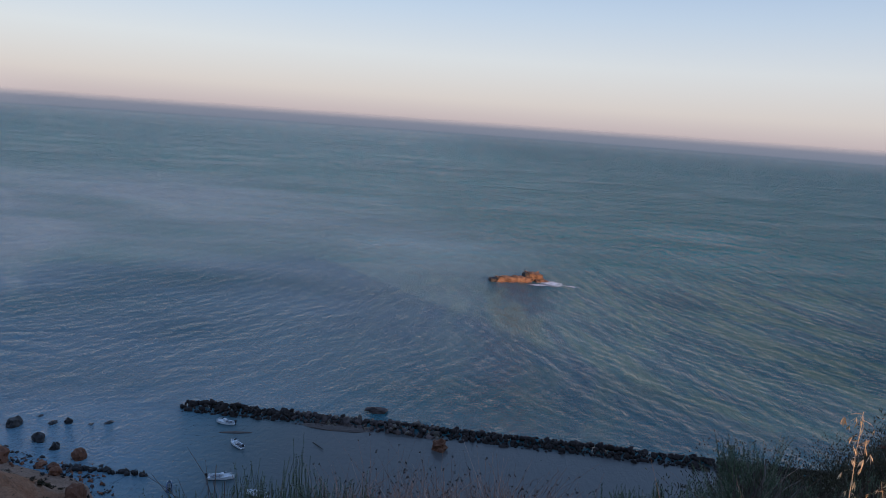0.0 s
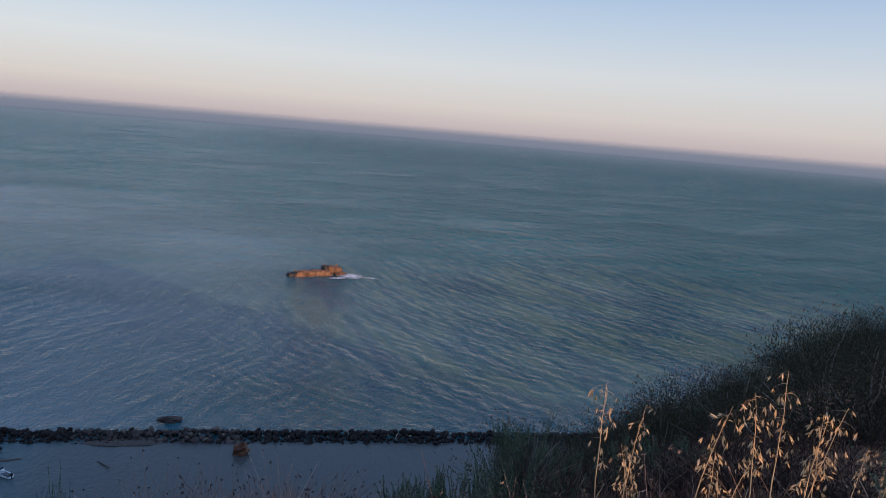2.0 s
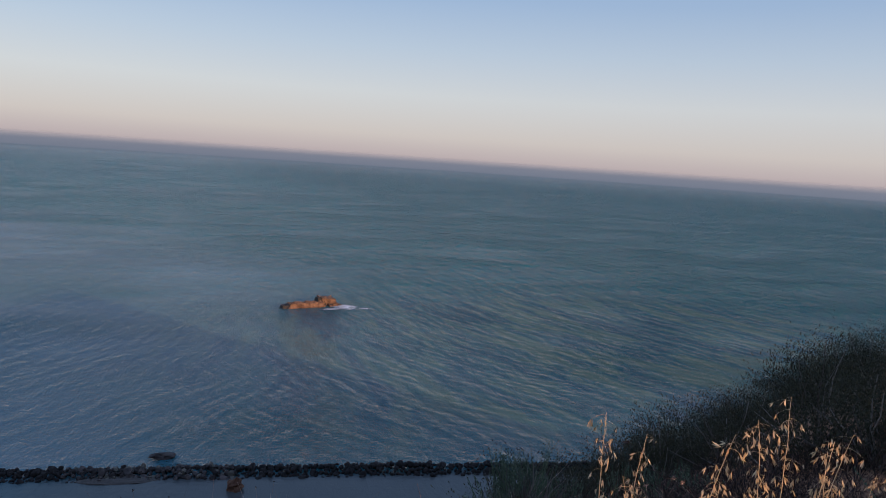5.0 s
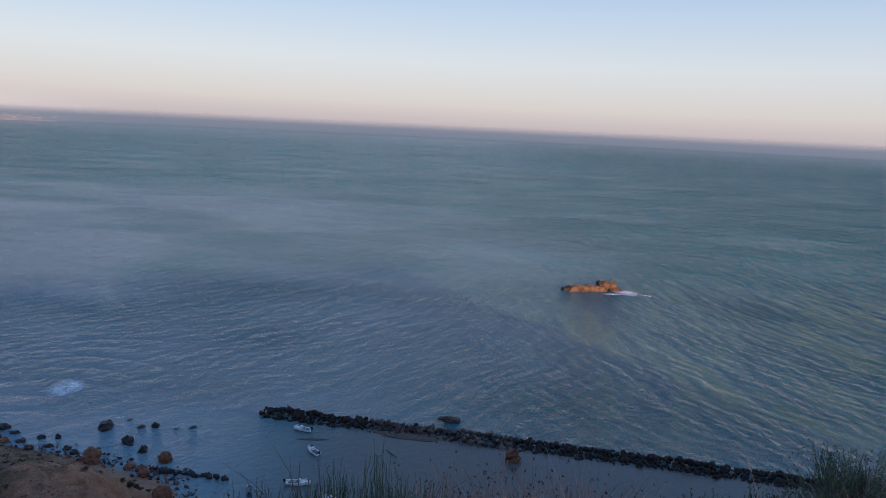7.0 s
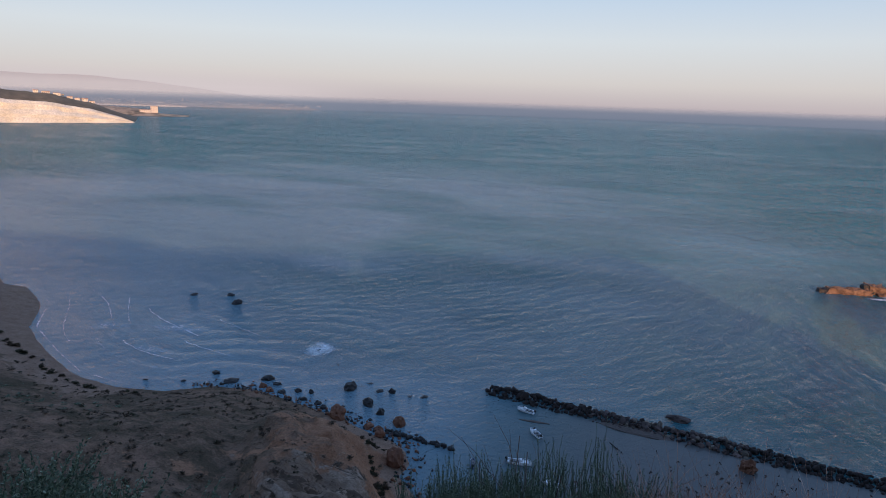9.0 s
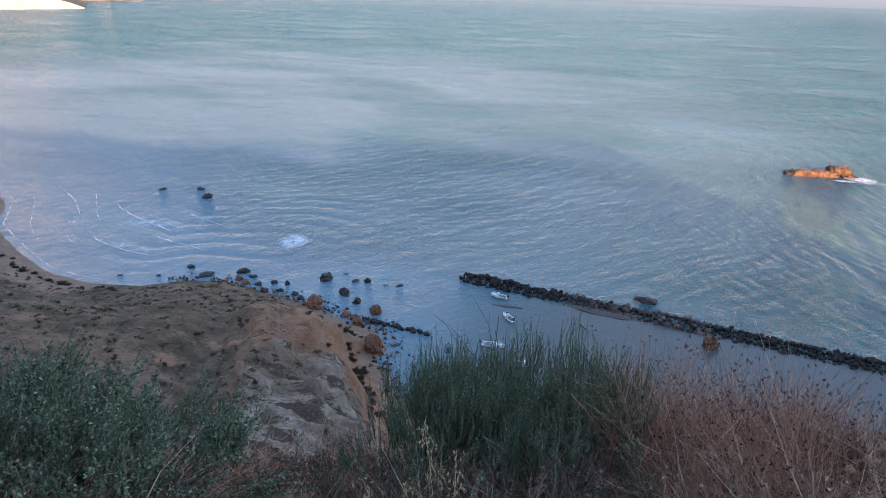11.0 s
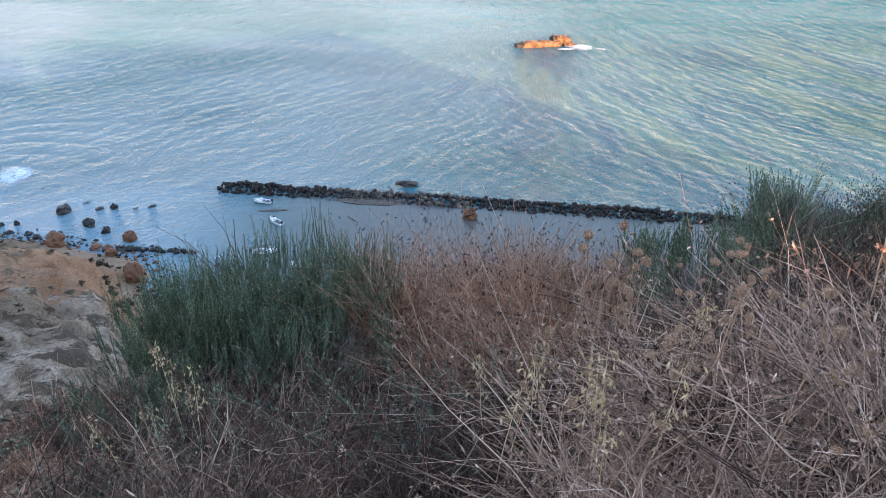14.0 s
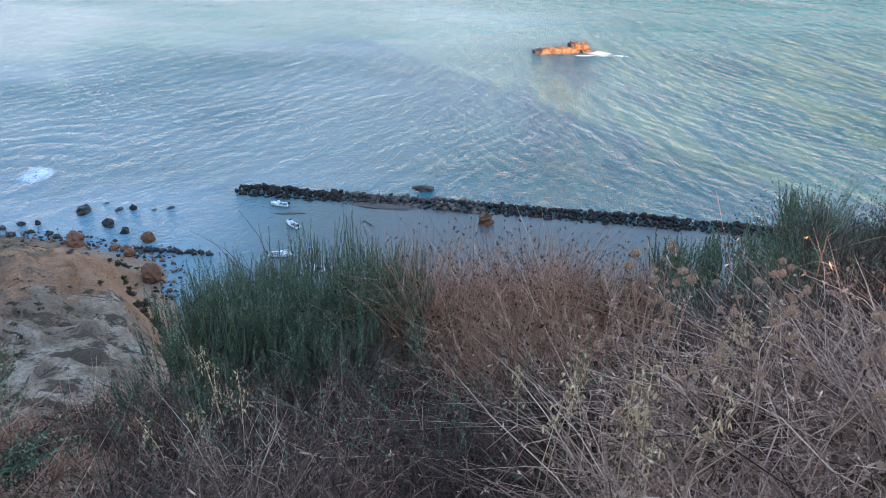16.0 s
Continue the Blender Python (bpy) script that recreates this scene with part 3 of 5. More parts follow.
def mid_haze(reach, most):
    """A thinner, nearer veil of the same painted haze: a ring with its own glow."""
    k = Mat("thin_haze_glow")
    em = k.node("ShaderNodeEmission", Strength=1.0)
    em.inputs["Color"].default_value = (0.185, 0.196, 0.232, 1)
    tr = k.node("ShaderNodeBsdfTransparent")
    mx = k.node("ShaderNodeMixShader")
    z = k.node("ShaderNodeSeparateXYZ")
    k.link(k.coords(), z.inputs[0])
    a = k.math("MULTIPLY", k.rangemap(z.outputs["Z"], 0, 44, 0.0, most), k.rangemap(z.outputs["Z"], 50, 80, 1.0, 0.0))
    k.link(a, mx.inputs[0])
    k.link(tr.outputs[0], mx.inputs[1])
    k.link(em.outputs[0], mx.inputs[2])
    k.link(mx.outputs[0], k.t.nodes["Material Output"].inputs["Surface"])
    n = 180
    az = np.linspace(0, 2 * np.pi, n, endpoint=False)
    rows = np.array([0.5, 25, 50, 80])
    a2, zz = np.meshgrid(az, rows)
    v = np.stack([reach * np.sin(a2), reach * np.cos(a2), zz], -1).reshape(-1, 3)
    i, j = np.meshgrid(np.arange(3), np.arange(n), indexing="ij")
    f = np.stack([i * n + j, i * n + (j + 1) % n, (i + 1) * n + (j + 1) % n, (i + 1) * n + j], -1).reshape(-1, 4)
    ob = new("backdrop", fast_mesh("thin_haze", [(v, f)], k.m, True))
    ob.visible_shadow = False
    tagged(ob, "thin glowing mauve ring painted as haze over the far sea", "haze", kind="structure")


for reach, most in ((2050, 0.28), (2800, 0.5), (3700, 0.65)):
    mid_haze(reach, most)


def polar(az, r, z=0.0):
    a = radians(az)
    return Vector((r * math.sin(a), r * math.cos(a), z))


def far_coast():
    """Low hazy hills across the bay with a white town at their foot."""
    k = Mat("hazy_far_hills", 1.0, spec=0.0)
    c = k.ramp(k.noise(0.004, 5, 0.6), (0.3, (0.28, 0.25, 0.24)), (0.7, (0.36, 0.32, 0.30)))
    k.base(c)
    az = np.arange(-75, -33.9, 0.2)
    top = np.interp(az, [-75, -60, -53, -50, -44, -40, -37, -34], [150, 172, 158, 162, 118, 78, 44, 0])
    x0 = np.zeros_like(az)
    top = top + 5 * fbm(az * 10, x0, 18, 4, 3)
    rows = []
    for share, rad in ((0, 4520), (0.12, 4535), (0.4, 4600), (0.75, 4680), (1.0, 4760)):
        h = np.minimum(top, 33 * min(share * 12, 1) + (top - 33) * share)
        rows.append(np.stack([rad * np.sin(np.radians(az)), rad * np.cos(np.radians(az)), h], -1))
    v = np.concatenate(rows)
    n = len(az)
    i, j = np.meshgrid(np.arange(4), np.arange(n - 1), indexing="ij")
    f = np.stack([i * n + j, i * n + j + 1, (i + 1) * n + j + 1, (i + 1) * n + j], -1).reshape(-1, 4)
    ob = new("far_hills", fast_mesh("far_hills", [(v, f)], k.m, True))
    tagged(ob, "pale pink hazy hills across the bay", "hills", kind="structure")
    rng = np.random.RandomState(5)
    boxes = []
    cube = np.array([[x, y, z] for z in (0, 1) for y in (-.5, .5) for x in (-.5, .5)], float)
    cf = np.array([[0, 1, 5, 4], [1, 3, 7, 5], [3, 2, 6, 7], [2, 0, 4, 6], [4, 5, 7, 6]])
    for _ in range(240):
        a = -75 + 41 * rng.beta(1.6, 1.3)
        p = polar(a, rng.uniform(4340, 4400), rng.uniform(14, 34) + 8 * rng.rand() ** 3)
        boxes.append((cube * (rng.uniform(10, 34), rng.uniform(8, 16), rng.uniform(3, 7)) + np.array(p), cf))
    w = Mat("white_town_walls", 0.9)
    w.base(w.ramp(w.island(), (0.0, (0.38, 0.34, 0.31)), (1.0, (0.72, 0.69, 0.66))))
    t = new("far_town", fast_mesh("far_town", boxes, w.m))
    tagged(t, "white houses of a town along the far shore", "town", kind="stuff")
    # sea wall across the bay in front of the town
    bar = np.array([np.array(polar(a, 4300)) for a in np.arange(-52, -43.5, 0.5)])
    bar = np.concatenate([bar + (0, 0, z) for z in (-1.0, 7.0)])
    m = len(bar) // 2
    j = np.arange(m - 1)
    s = new("far_mole", fast_mesh("far_mole", [(bar, np.stack([j, j + 1, m + j + 1, m + j], -1)), (bar + (0, 14, 0), np.stack([j, j + 1, m + j + 1, m + j], -1))], w.m))
    tagged(s, "long pale harbour mole across the bay", "mole", kind="structure")


far_coast()


def headland():
    """The white marl cape: a stepped cliff with a scrub-covered back."""
    th = thing("headland", pose(0, 0, 0), "white marl headland with scrub on its flat back", "headland")
    u = np.linspace(0, 1, 90)           # along the cape, from inland to the point
    az = -66 + 18.6 * u
    rad = 1720 + 140 * u ** 2
    top = np.interp(u, [0, 0.55, 0.72, 0.85, 0.95, 1.0], [88, 72, 60, 42, 18, 1.0])
    x0 = u * 0
    top = top * (1 + 0.07 * fbm(u * 60, x0, 6, 4, 12))
    w = np.linspace(0, 1, 16)
    U, W = np.meshgrid(np.arange(len(u)), w)
    T, A, R = top[U], az[U], rad[U]
    hgt = 0.72 * T * np.clip(W * 1.05, 0, 1) ** 0.8
    R = R + 55 * W + 7 * fbm(U * 1.0, W * 9, 3, 4, 7) + 3 * np.sin(W * 40)
    v = np.stack([R * np.sin(np.radians(A)), R * np.cos(np.radians(A)), hgt - 1], -1).reshape(-1, 3)
    n = len(u)
    i, j = np.meshgrid(np.arange(len(w) - 1), np.arange(n - 1), indexing="ij")
    f = np.stack([i * n + j, i * n + j + 1, (i + 1) * n + j + 1, (i + 1) * n + j], -1).reshape(-1, 4)
    part("cliff", fast_mesh("cliff", [(v, f)], M_CLIFF, True), M_CLIFF, th, "white layered marl cliff")
    back = np.array([0, 0.12, 0.4, 0.8, 1.0])
    U, W = np.meshgrid(np.arange(n), back)
    R = rad[U] + 55 + 420 * W
    hgt = top[U] * np.interp(W, [0, 0.12, 0.4, 0.8, 1.0], [0.72, 1.0, 0.98, 0.7, 0.5]) + 3 * fbm(U * 1.0, W * 20, 4, 4, 31) * (W > 0)
    A = az[U] + 0.25 * W
    v = np.stack([R * np.sin(np.radians(A)), R * np.cos(np.radians(A)), hgt - 1], -1).reshape(-1, 3)
    i, j = np.meshgrid(np.arange(len(back) - 1), np.arange(n - 1), indexing="ij")
    f = np.stack([i * n + j, i * n + j + 1, (i + 1) * n + j + 1, (i + 1) * n + j], -1).reshape(-1, 4)
    part("scrub_back", fast_mesh("scrub_back", [(v, f)], M_HILL, True), M_HILL, th, "dark scrub slope behind the cliff edge")


headland()

WALL = Mat("pale_render", 0.9)
WALL.base(WALL.ramp(WALL.noise(0.3, 4), (0.3, (0.55, 0.47, 0.38)), (0.7, (0.72, 0.65, 0.55))))
DARKGLASS = Mat("dark_window", 0.2)
DARKGLASS.base((0.03, 0.035, 0.04))
ROOF = Mat("terracotta_roof", 0.9)
ROOF.base(ROOF.ramp(ROOF.noise(0.8, 4), (0.3, (0.22, 0.09, 0.05)), (0.7, (0.34, 0.16, 0.09))))


def box_bm(sx, sy, sz, at=(0, 0, 0), bevel=0.0):
    bm = bmesh.new()
    bmesh.ops.create_cube(bm, size=1, matrix=Matrix.Translation(at) @ Matrix.Diagonal((sx, sy, sz, 1)))
    if bevel:
        bmesh.ops.bevel(bm, geom=bm.edges[:], offset=bevel, segments=2, affect="EDGES")
    return bm


def far_house(where, sx, sy, sz, label):
    th = thing("far_house", where, label, "house", "houses on the cape")
    part("wall", box_bm(sx, sy, sz, (0, 0, sz / 2)), WALL.m, th)
    part("roof", box_bm(sx + 1, sy + 1, 0.7, (0, 0, sz + 0.35), 0.15), ROOF.m, th)
    for i in range(max(2, int(sx // 5))):
        part("window", box_bm(1.4, 0.3, 1.8, (-sx / 2 + (i + 0.5) * sx / max(2, int(sx // 5)), -sy / 2 - 0.1, sz * 0.6)), DARKGLASS.m, th)


def spit():
    """Low point with a beach beyond the cape, and the houses there."""
    az = np.arange(-52.5, -43.6, 0.15)
    u = (az - az[0]) / (az[-1] - az[0])
    top = np.interp(u, [0, 0.6, 0.72, 0.8, 1.0], [38, 20, 10, 5, 0.2]) * (1 + 0.15 * fbm(u * 80, u * 0, 6, 4, 2))
    rows = [(2470, 0.0), (2490, 0.12), (2530, 0.6), (2580, 1.0), (2680, 0.7)]
    v = np.concatenate([np.stack([(r - 60 * u) * np.sin(np.radians(az)), (r - 60 * u) * np.cos(np.radians(az)), top * h - 0.3], -1) for r, h in rows])
    n = len(az)
    i, j = np.meshgrid(np.arange(len(rows) - 1), np.arange(n - 1), indexing="ij")
    f = np.stack([i * n + j, i * n + j + 1, (i + 1) * n + j + 1, (i + 1) * n + j], -1).reshape(-1, 4)
    k = Mat("low_point_earth", 1.0, spec=0.1)
    k.base(k.ramp(k.noise(0.03, 5, 0.6), (0.35, (0.12, 0.10, 0.065)), (0.5, (0.36, 0.27, 0.18)), (0.7, (0.50, 0.40, 0.28))))
    tagged(new("low_point", fast_mesh("low_point", [(v, f)], k.m, True)), "low sandy point beyond the white headland", "point", kind="structure")
    for a, r, z, sx, sz, lb in ((-46.7, 2500, 9, 34, 9, "long pale seaside house on the low point"), (-46.1, 2505, 9, 22, 20, "tall pale tower house on the low point")):
        p = polar(a, r, z)
        far_house(Matrix.Translation(p) @ pose(0, 0, 0, 0, 0, -a), sx, 14, sz, lb)
    rng = np.random.RandomState(3)
    for i in range(9):
        a = -53.6 + i * 0.42 + rng.uniform(-.1, .1)
        h = np.interp((a + 66) / 18.6, [0, 0.55, 0.72, 0.85], [88, 72, 60, 42])
        far_house(Matrix.Translation(polar(a, 1900 + rng.uniform(0, 90), h * 0.98)) @ pose(0, 0, 0, 0, 0, -a), rng.uniform(8, 18), 9, rng.uniform(4, 8), "small pale house on the headland top")


spit()


# stones ------------------------------------------------------------------------
def stone_mesh(seed, n=16, flat=0.75):
    """An angular block: the hull of scattered points."""
    r = random.Random(seed)
    bm = bmesh.new()
    for _ in range(n):
        d = Vector((r.gauss(0, 1), r.gauss(0, 1), r.gauss(0, 1))).normalized() * r.uniform(0.42, 0.55)
        bm.verts.new((d.x, d.y * r.uniform(0.8, 1), d.z * flat))
    res = bmesh.ops.convex_hull(bm, input=bm.verts[:])
    bmesh.ops.delete(bm, geom=[g for g in res["geom_interior"] if isinstance(g, bmesh.types.BMVert)], context="VERTS")
    return bm


def bm_mesh(name, bm, mat):
    me = bpy.data.meshes.new(name)
    bm.to_mesh(me)
    bm.free()
    me.materials.append(mat)
    return me


def rough_rock(name, size, seed, mat, detail=3, sharp=0.22, freq=1.6):
    """A weathered rock: a sphere pushed in and out by noise, with a flat foot."""
    bm = bmesh.new()
    bmesh.ops.create_icosphere(bm, subdivisions=detail, radius=0.5)
    off = Vector((seed * 3.1, seed * 1.7, seed * 0.9))
    for v in bm.verts:
        d = v.co.normalized()
        q = 0.5 + sharp * noise.noise(d * freq + off) + 0.45 * sharp * noise.noise(d * freq * 3 + off) + 0.2 * sharp * noise.noise(d * freq * 8 + off)
        cell = noise.cell(d * freq * 1.3 + off) * 0.06
        v.co = d * (q + cell)
        v.co = Vector((v.co.x * size[0], v.co.y * size[1], max(v.co.z, -0.3) * size[2]))
    return bm_mesh(name, bm, mat)


BW = [(-57.5, 160.0), (-40, 158.6), (-13.3, 156.2), (9, 154.4), (27, 152.6), (54, 149.6), (79, 146.6), (100, 143.5)]


def breakwater():
    th = thing("breakwater", pose(0, 0, 0), "long low breakwater of dark tumbled boulders", "breakwater")
    rng = random.Random(11)
    pool = [bm_mesh("boulder", stone_mesh(40 + i, 18, rng.uniform(0.7, 0.95)), M_BOULDER) for i in range(12)]
    light = [bm_mesh("pale_boulder", stone_mesh(240 + i, 22, 0.85), M_PALESTONE) for i in range(4)]
    seg = [(Vector(a), Vector(b)) for a, b in zip(BW, BW[1:])]
    length = sum((b - a).length for a, b in seg)
    spots = []
    d = 0.0
    while d < length:
        rest = d
        for a, b in seg:
            l = (b - a).length
            if rest <= l:
                break
            rest -= l
        e = (b - a) / l
        p = a + e * rest
        nrm = Vector((-e.y, e.x))
        for w in (-2.8, -2.0, -1.3, -0.5, 0.3, 1.0, 1.8, 2.6):
            o = w + rng.uniform(-0.5, 0.5)
            q = p + nrm * o + e * rng.uniform(-0.6, 0.6)
            crest = 1.45 * max(0.0, 1 - abs(o) / 3.4) * (0.75 + 0.35 * math.sin(d * 0.21) * math.sin(d * 0.07 + 1))
            spots.append((q.x, q.y, crest - 0.25 + rng.uniform(-0.15, 0.2), rng.uniform(0.65, 1.4) * (1.7 if rng.random() < 0.16 else 1.0), abs(o)))
        d += 0.92
    spots.sort(key=lambda s: abs(s[0] + 15))
    rest = []
    for k, (x, y, z, s, o) in enumerate(spots):
        m = pose(x, y, z, rng.uniform(0, 360), rng.uniform(0, 360), rng.uniform(0, 360)) @ Matrix.Diagonal((s, s * rng.uniform(0.8, 1.1), s, 1))
        if k < 300:
            pale = -36 < x < 4 and z < 0.9 and o > 0.8 and rng.random() < 0.2
            ob = new("boulder", light[k % 4] if pale else pool[k % len(pool)])
            ob.parent = th
            ob.matrix_basis = m @ Matrix.Scale(1.2, 4) if pale else m
        else:
            me = pool[k % len(pool)]
            v = np.array([m @ q.co for q in me.vertices])
            f = np.array([list(p.vertices)[:3] for p in me.polygons if len(p.vertices) == 3])
            rest.append((v, f))
    ob = part("rubble", fast_mesh("rubble", rest, M_BOULDER), M_BOULDER, th)
    tagged(ob, kind="stuff")
    # gravel bank along the harbour side
    bm = bmesh.new()
    bmesh.ops.create_icosphere(bm, subdivisions=3, radius=1)
    for v in bm.verts:
        v.co = Vector((v.co.x * 8, v.co.y * 2.0, v.co.z * 0.35)) + Vector((0, 0, 0.25 * noise.noise(v.co * 2)))
    ob = new("gravel_bank", bm_mesh("gravel_bank", bm, M_SANDBANK))
    ob.matrix_world = pose(-21, 154.0, 0.0, 0, 0, -4)
    tagged(ob, "brown gravel bank against the breakwater stones", "gravel", kind="structure")


k = Mat("brown_gravel", 0.9)
k.base(k.ramp(k.noise(2.5, 5, 0.7), (0.3, (0.05, 0.038, 0.032)), (0.7, (0.12, 0.09, 0.075))))
M_SANDBANK = k.m
breakwater()


def lone_rocks():
    rng = random.Random(4)
    kinds = {"dark": (M_DARKROCK, "wet dark rock standing in the shallows"), "red": (M_REDROCK, "rust-red clay boulder at the water's edge"),
             "brown": (M_BOULDER, "brown boulder on the shore")}
    rows = [(-88.6, 144.0, 3.6, 2.8, "dark"), (-80.2, 138.0, 3.2, 2.6, "dark"), (-75, 134.6, 1.9, 2.3, "dark"), (-68.6, 131.6, 3.0, 3.2, "red"),
            (-81.6, 146.0, 2.2, 1.2, "dark"), (-78.5, 146.6, 1.6, 1.9, "dark"), (-70.4, 148.2, 2.2, 0.9, "dark"), (-73.6, 146.9, 1.6, 0.7, "dark"),
            (-162.0, 189.0, 3.6, 2.4, "dark"), (-171, 196.4, 3.0, 1.5, "dark"), (-182.5, 190, 3.0, 1.3, "dark"), (-117.2, 133.4, 3.6, 1.6, "dark"),
            (-82.6, 128.6, 4.6, 3.4, "red"), (-110, 139, 3.0, 1.8, "dark"), (-106, 137.4, 2.0, 1.3, "dark"), (-102, 134, 2.4, 1.2, "dark"),
            (-99, 136.4, 1.7, 1.5, "dark"), (-95.5, 137, 1.3, 1.7, "dark"), (-105, 133.3, 2.2, 1.6, "red"), (-108, 134.5, 2.0, 1.5, "red"),
            (-95, 133, 2.0, 1.2, "dark"), (-90.5, 132.5, 1.7, 1.2, "dark"), (-88, 131.2, 1.9, 1.4, "dark"), (-60.8, 115.2, 4.4, 4.2, "red"),
            (-71, 127, 2.2, 1.8, "red"), (-74, 127.6, 2.6, 1.6, "red"), (-69.5, 124.8, 2.4, 2.0, "red"), (-84.5, 134, 1.2, 0.9, "dark"),
            (-124, 136, 2.4, 1.5, "dark"), (-127.5, 128, 1.6, 0.9, "dark"), (-136, 124, 1.4, 0.8, "dark"), (-63, 129.0, 1.3, 0.8, "dark"),
            (-76, 139.8, 1.4, 0.5, "dark"), (-86, 149.2, 2.6, 0.6, "dark"), (-100, 156, 3.4, 0.5, "dark"), (-168, 120, 1.2, 0.7, "dark")]
    meshes = {}
    for i, (x, y, w, h, kd) in enumerate(rows):
        mat, lb = kinds[kd]
        me = meshes.setdefault((kd, i % 7), rough_rock("shore_rock", (1, 1, 1), i + 3, mat, 3, 0.2, 1.3))
        ob = new("shore_rock", me)
        z = max(ground_z(x, y), -0.4)
        ob.matrix_world = pose(x, y, z + h * 0.22, 0, 0, rng.uniform(0, 360)) @ Matrix.Diagonal((w, w * rng.uniform(0.7, 0.95), h * 1.1, 1))
        tagged(ob, lb, "rock", "rocks along the shore")
    # the rust-coloured rock and the flat reef by the breakwater
    ob = new("ochre_rock", rough_rock("ochre_rock", (3.1, 2.6, 3.0), 51, M_REDROCK, 3, 0.28, 1.6))
    ob.matrix_world = pose(2.3, 146.6, 0.6, 0, 0, 20)
    tagged(ob, "rust-brown rock standing in the murky harbour", "rock")
    ob = new("reef_rock", rough_rock("reef_rock", (4.8, 3.0, 1.5), 63, M_BOULDER, 3, 0.3, 1.5))
    ob.matrix_world = pose(-13.2, 164.6, 0.35, 0, 6, 8)
    tagged(ob, "flat dark reef rock off the breakwater", "rock")


lone_rocks()


def shore_cobbles():
    """The band of small stones and rubble along the waterline."""
    rng = random.Random(8)
    pools = [[bm_mesh("cobble", stone_mesh(90 + i, 11, 0.7), m) for i in range(5)] for m in (M_DARKROCK, M_REDROCK, M_BOULDER)]
    line = [(-124, 127), (-119, 130.5), (-108, 133), (-92, 131.2), (-82, 129.5), (-72, 127), (-65, 125.5), (-60.5, 121), (-57.5, 117), (-57, 111), (-52, 106), (-45, 99)]
    chunks = {0: [], 1: [], 2: []}
    for a, b in zip(line, line[1:]):
        a, b = Vector(a), Vector(b)
        for _ in range(int((b - a).length * 6.5)):
            p = a.lerp(b, rng.random())
            nrm = (b - a).normalized()
            o = rng.gauss(0.2, 1.5)
            x, y = p.x - nrm.y * o, p.y + nrm.x * o
            c = rng.choices((0, 1, 2), (3, 2, 2))[0]
            s = 0.35 + 1.15 * rng.random() ** 2.5
            z = max(ground_z(x, y), -0.1)
            m = pose(x, y, z + s * 0.1, rng.uniform(0, 360), rng.uniform(0, 360), 0) @ Matrix.Diagonal((s, s, s * 0.8, 1))
            me = rng.choice(pools[c])
            chunks[c].append((np.array([m @ q.co for q in me.vertices]), np.array([list(f.vertices)[:3] for f in me.polygons])))
    # the little natural jetty of dark stones
    for i in range(46):
        t = rng.random()
        x, y = -70 + 16.5 * t + rng.uniform(-.5, .5), 127.2 - 0.6 * t + rng.uniform(-0.7, 0.7)
        s = rng.uniform(0.8, 1.9)
        m = pose(x, y, 0.2, rng.uniform(0, 360), rng.uniform(0, 360), 0) @ Matrix.Diagonal((s, s, s * 0.8, 1))
        me = rng.choice(pools[0])
        chunks[0].append((np.array([m @ q.co for q in me.vertices]), np.array([list(f.vertices)[:3] for f in me.polygons])))
    for c, (nm, mat, lb) in enumerate((("dark_cobbles", M_DARKROCK, "dark wet cobbles along the waterline"), ("red_cobbles", M_REDROCK, "rust-red rubble along the waterline"),
                                       ("brown_cobbles", M_BOULDER, "brown stones along the waterline"))):
        tagged(new(nm, fast_mesh(nm, chunks[c], mat)), lb, "stones", kind="stuff")


shore_cobbles()


def sea_stack():
    """The sunlit ochre rock off shore: a long low wall and a taller block."""
    th = thing("sea_stack", pose(34.6, 325.5, 0, 0, 0, 17), "sunlit ochre sea rock, a long low slab with a taller block", "sea rock")

    def slab(name, sx, sy, sz, at, seed, rough, rock=M_ORANGE):
        bm = bmesh.new()
        bmesh.ops.create_cube(bm, size=1)
        bmesh.ops.subdivide_edges(bm, edges=bm.edges[:], cuts=14, use_grid_fill=True)
        for v in bm.verts:
            c = Vector((v.co.x * sx, v.co.y * sy, (v.co.z + 0.5) * sz))
            taper = 1 - 0.18 * (v.co.z + 0.5)
            c.x *= taper
            c.y *= taper
            strata = 0.35 * noise.noise(Vector((0, seed, c.z * 2.2)))
            n1 = noise.noise(c * 0.35 + Vector((seed, 0, 0)))
            n2 = noise.noise(c * 1.1 + Vector((0, seed, 0)))
            out = Vector((v.co.x, v.co.y, 0)) * 1.2
            c += out * rough * (n1 + 0.6 * n2 + strata)
            if v.co.z > 0.45:
                c.z += rough * (0.9 * n1 + 0.6 * n2 + 0.5 * noise.noise(c * 0.16 + Vector((seed, seed, 0))))
            v.co = c + Vector(at)
        part(name, bm, rock, th)

    slab("slab", 19, 5.4, 2.7, (-1.5, 0, -0.6), 3, 1.0)
    # dark stone in place of ochre: the end's shaded look put into its colour
    slab("west_end", 3.6, 4.0, 2.1, (-11.2, 0.4, -0.6), 8, 0.8, M_DARKROCK)
    slab("block", 8.0, 6.8, 3.7, (10.2, 3.0, -0.6), 14, 1.1)
    # the taller block's shaded left side, made as a separate dark piece
    slab("dark_block", 4.2, 4.6, 4.1, (6.6, 2.4, -0.6), 30, 0.6, M_DARKROCK)
    slab("low_foot", 7.0, 5.0, 1.4, (12.5, -0.5, -0.7), 21, 1.0)


sea_stack()


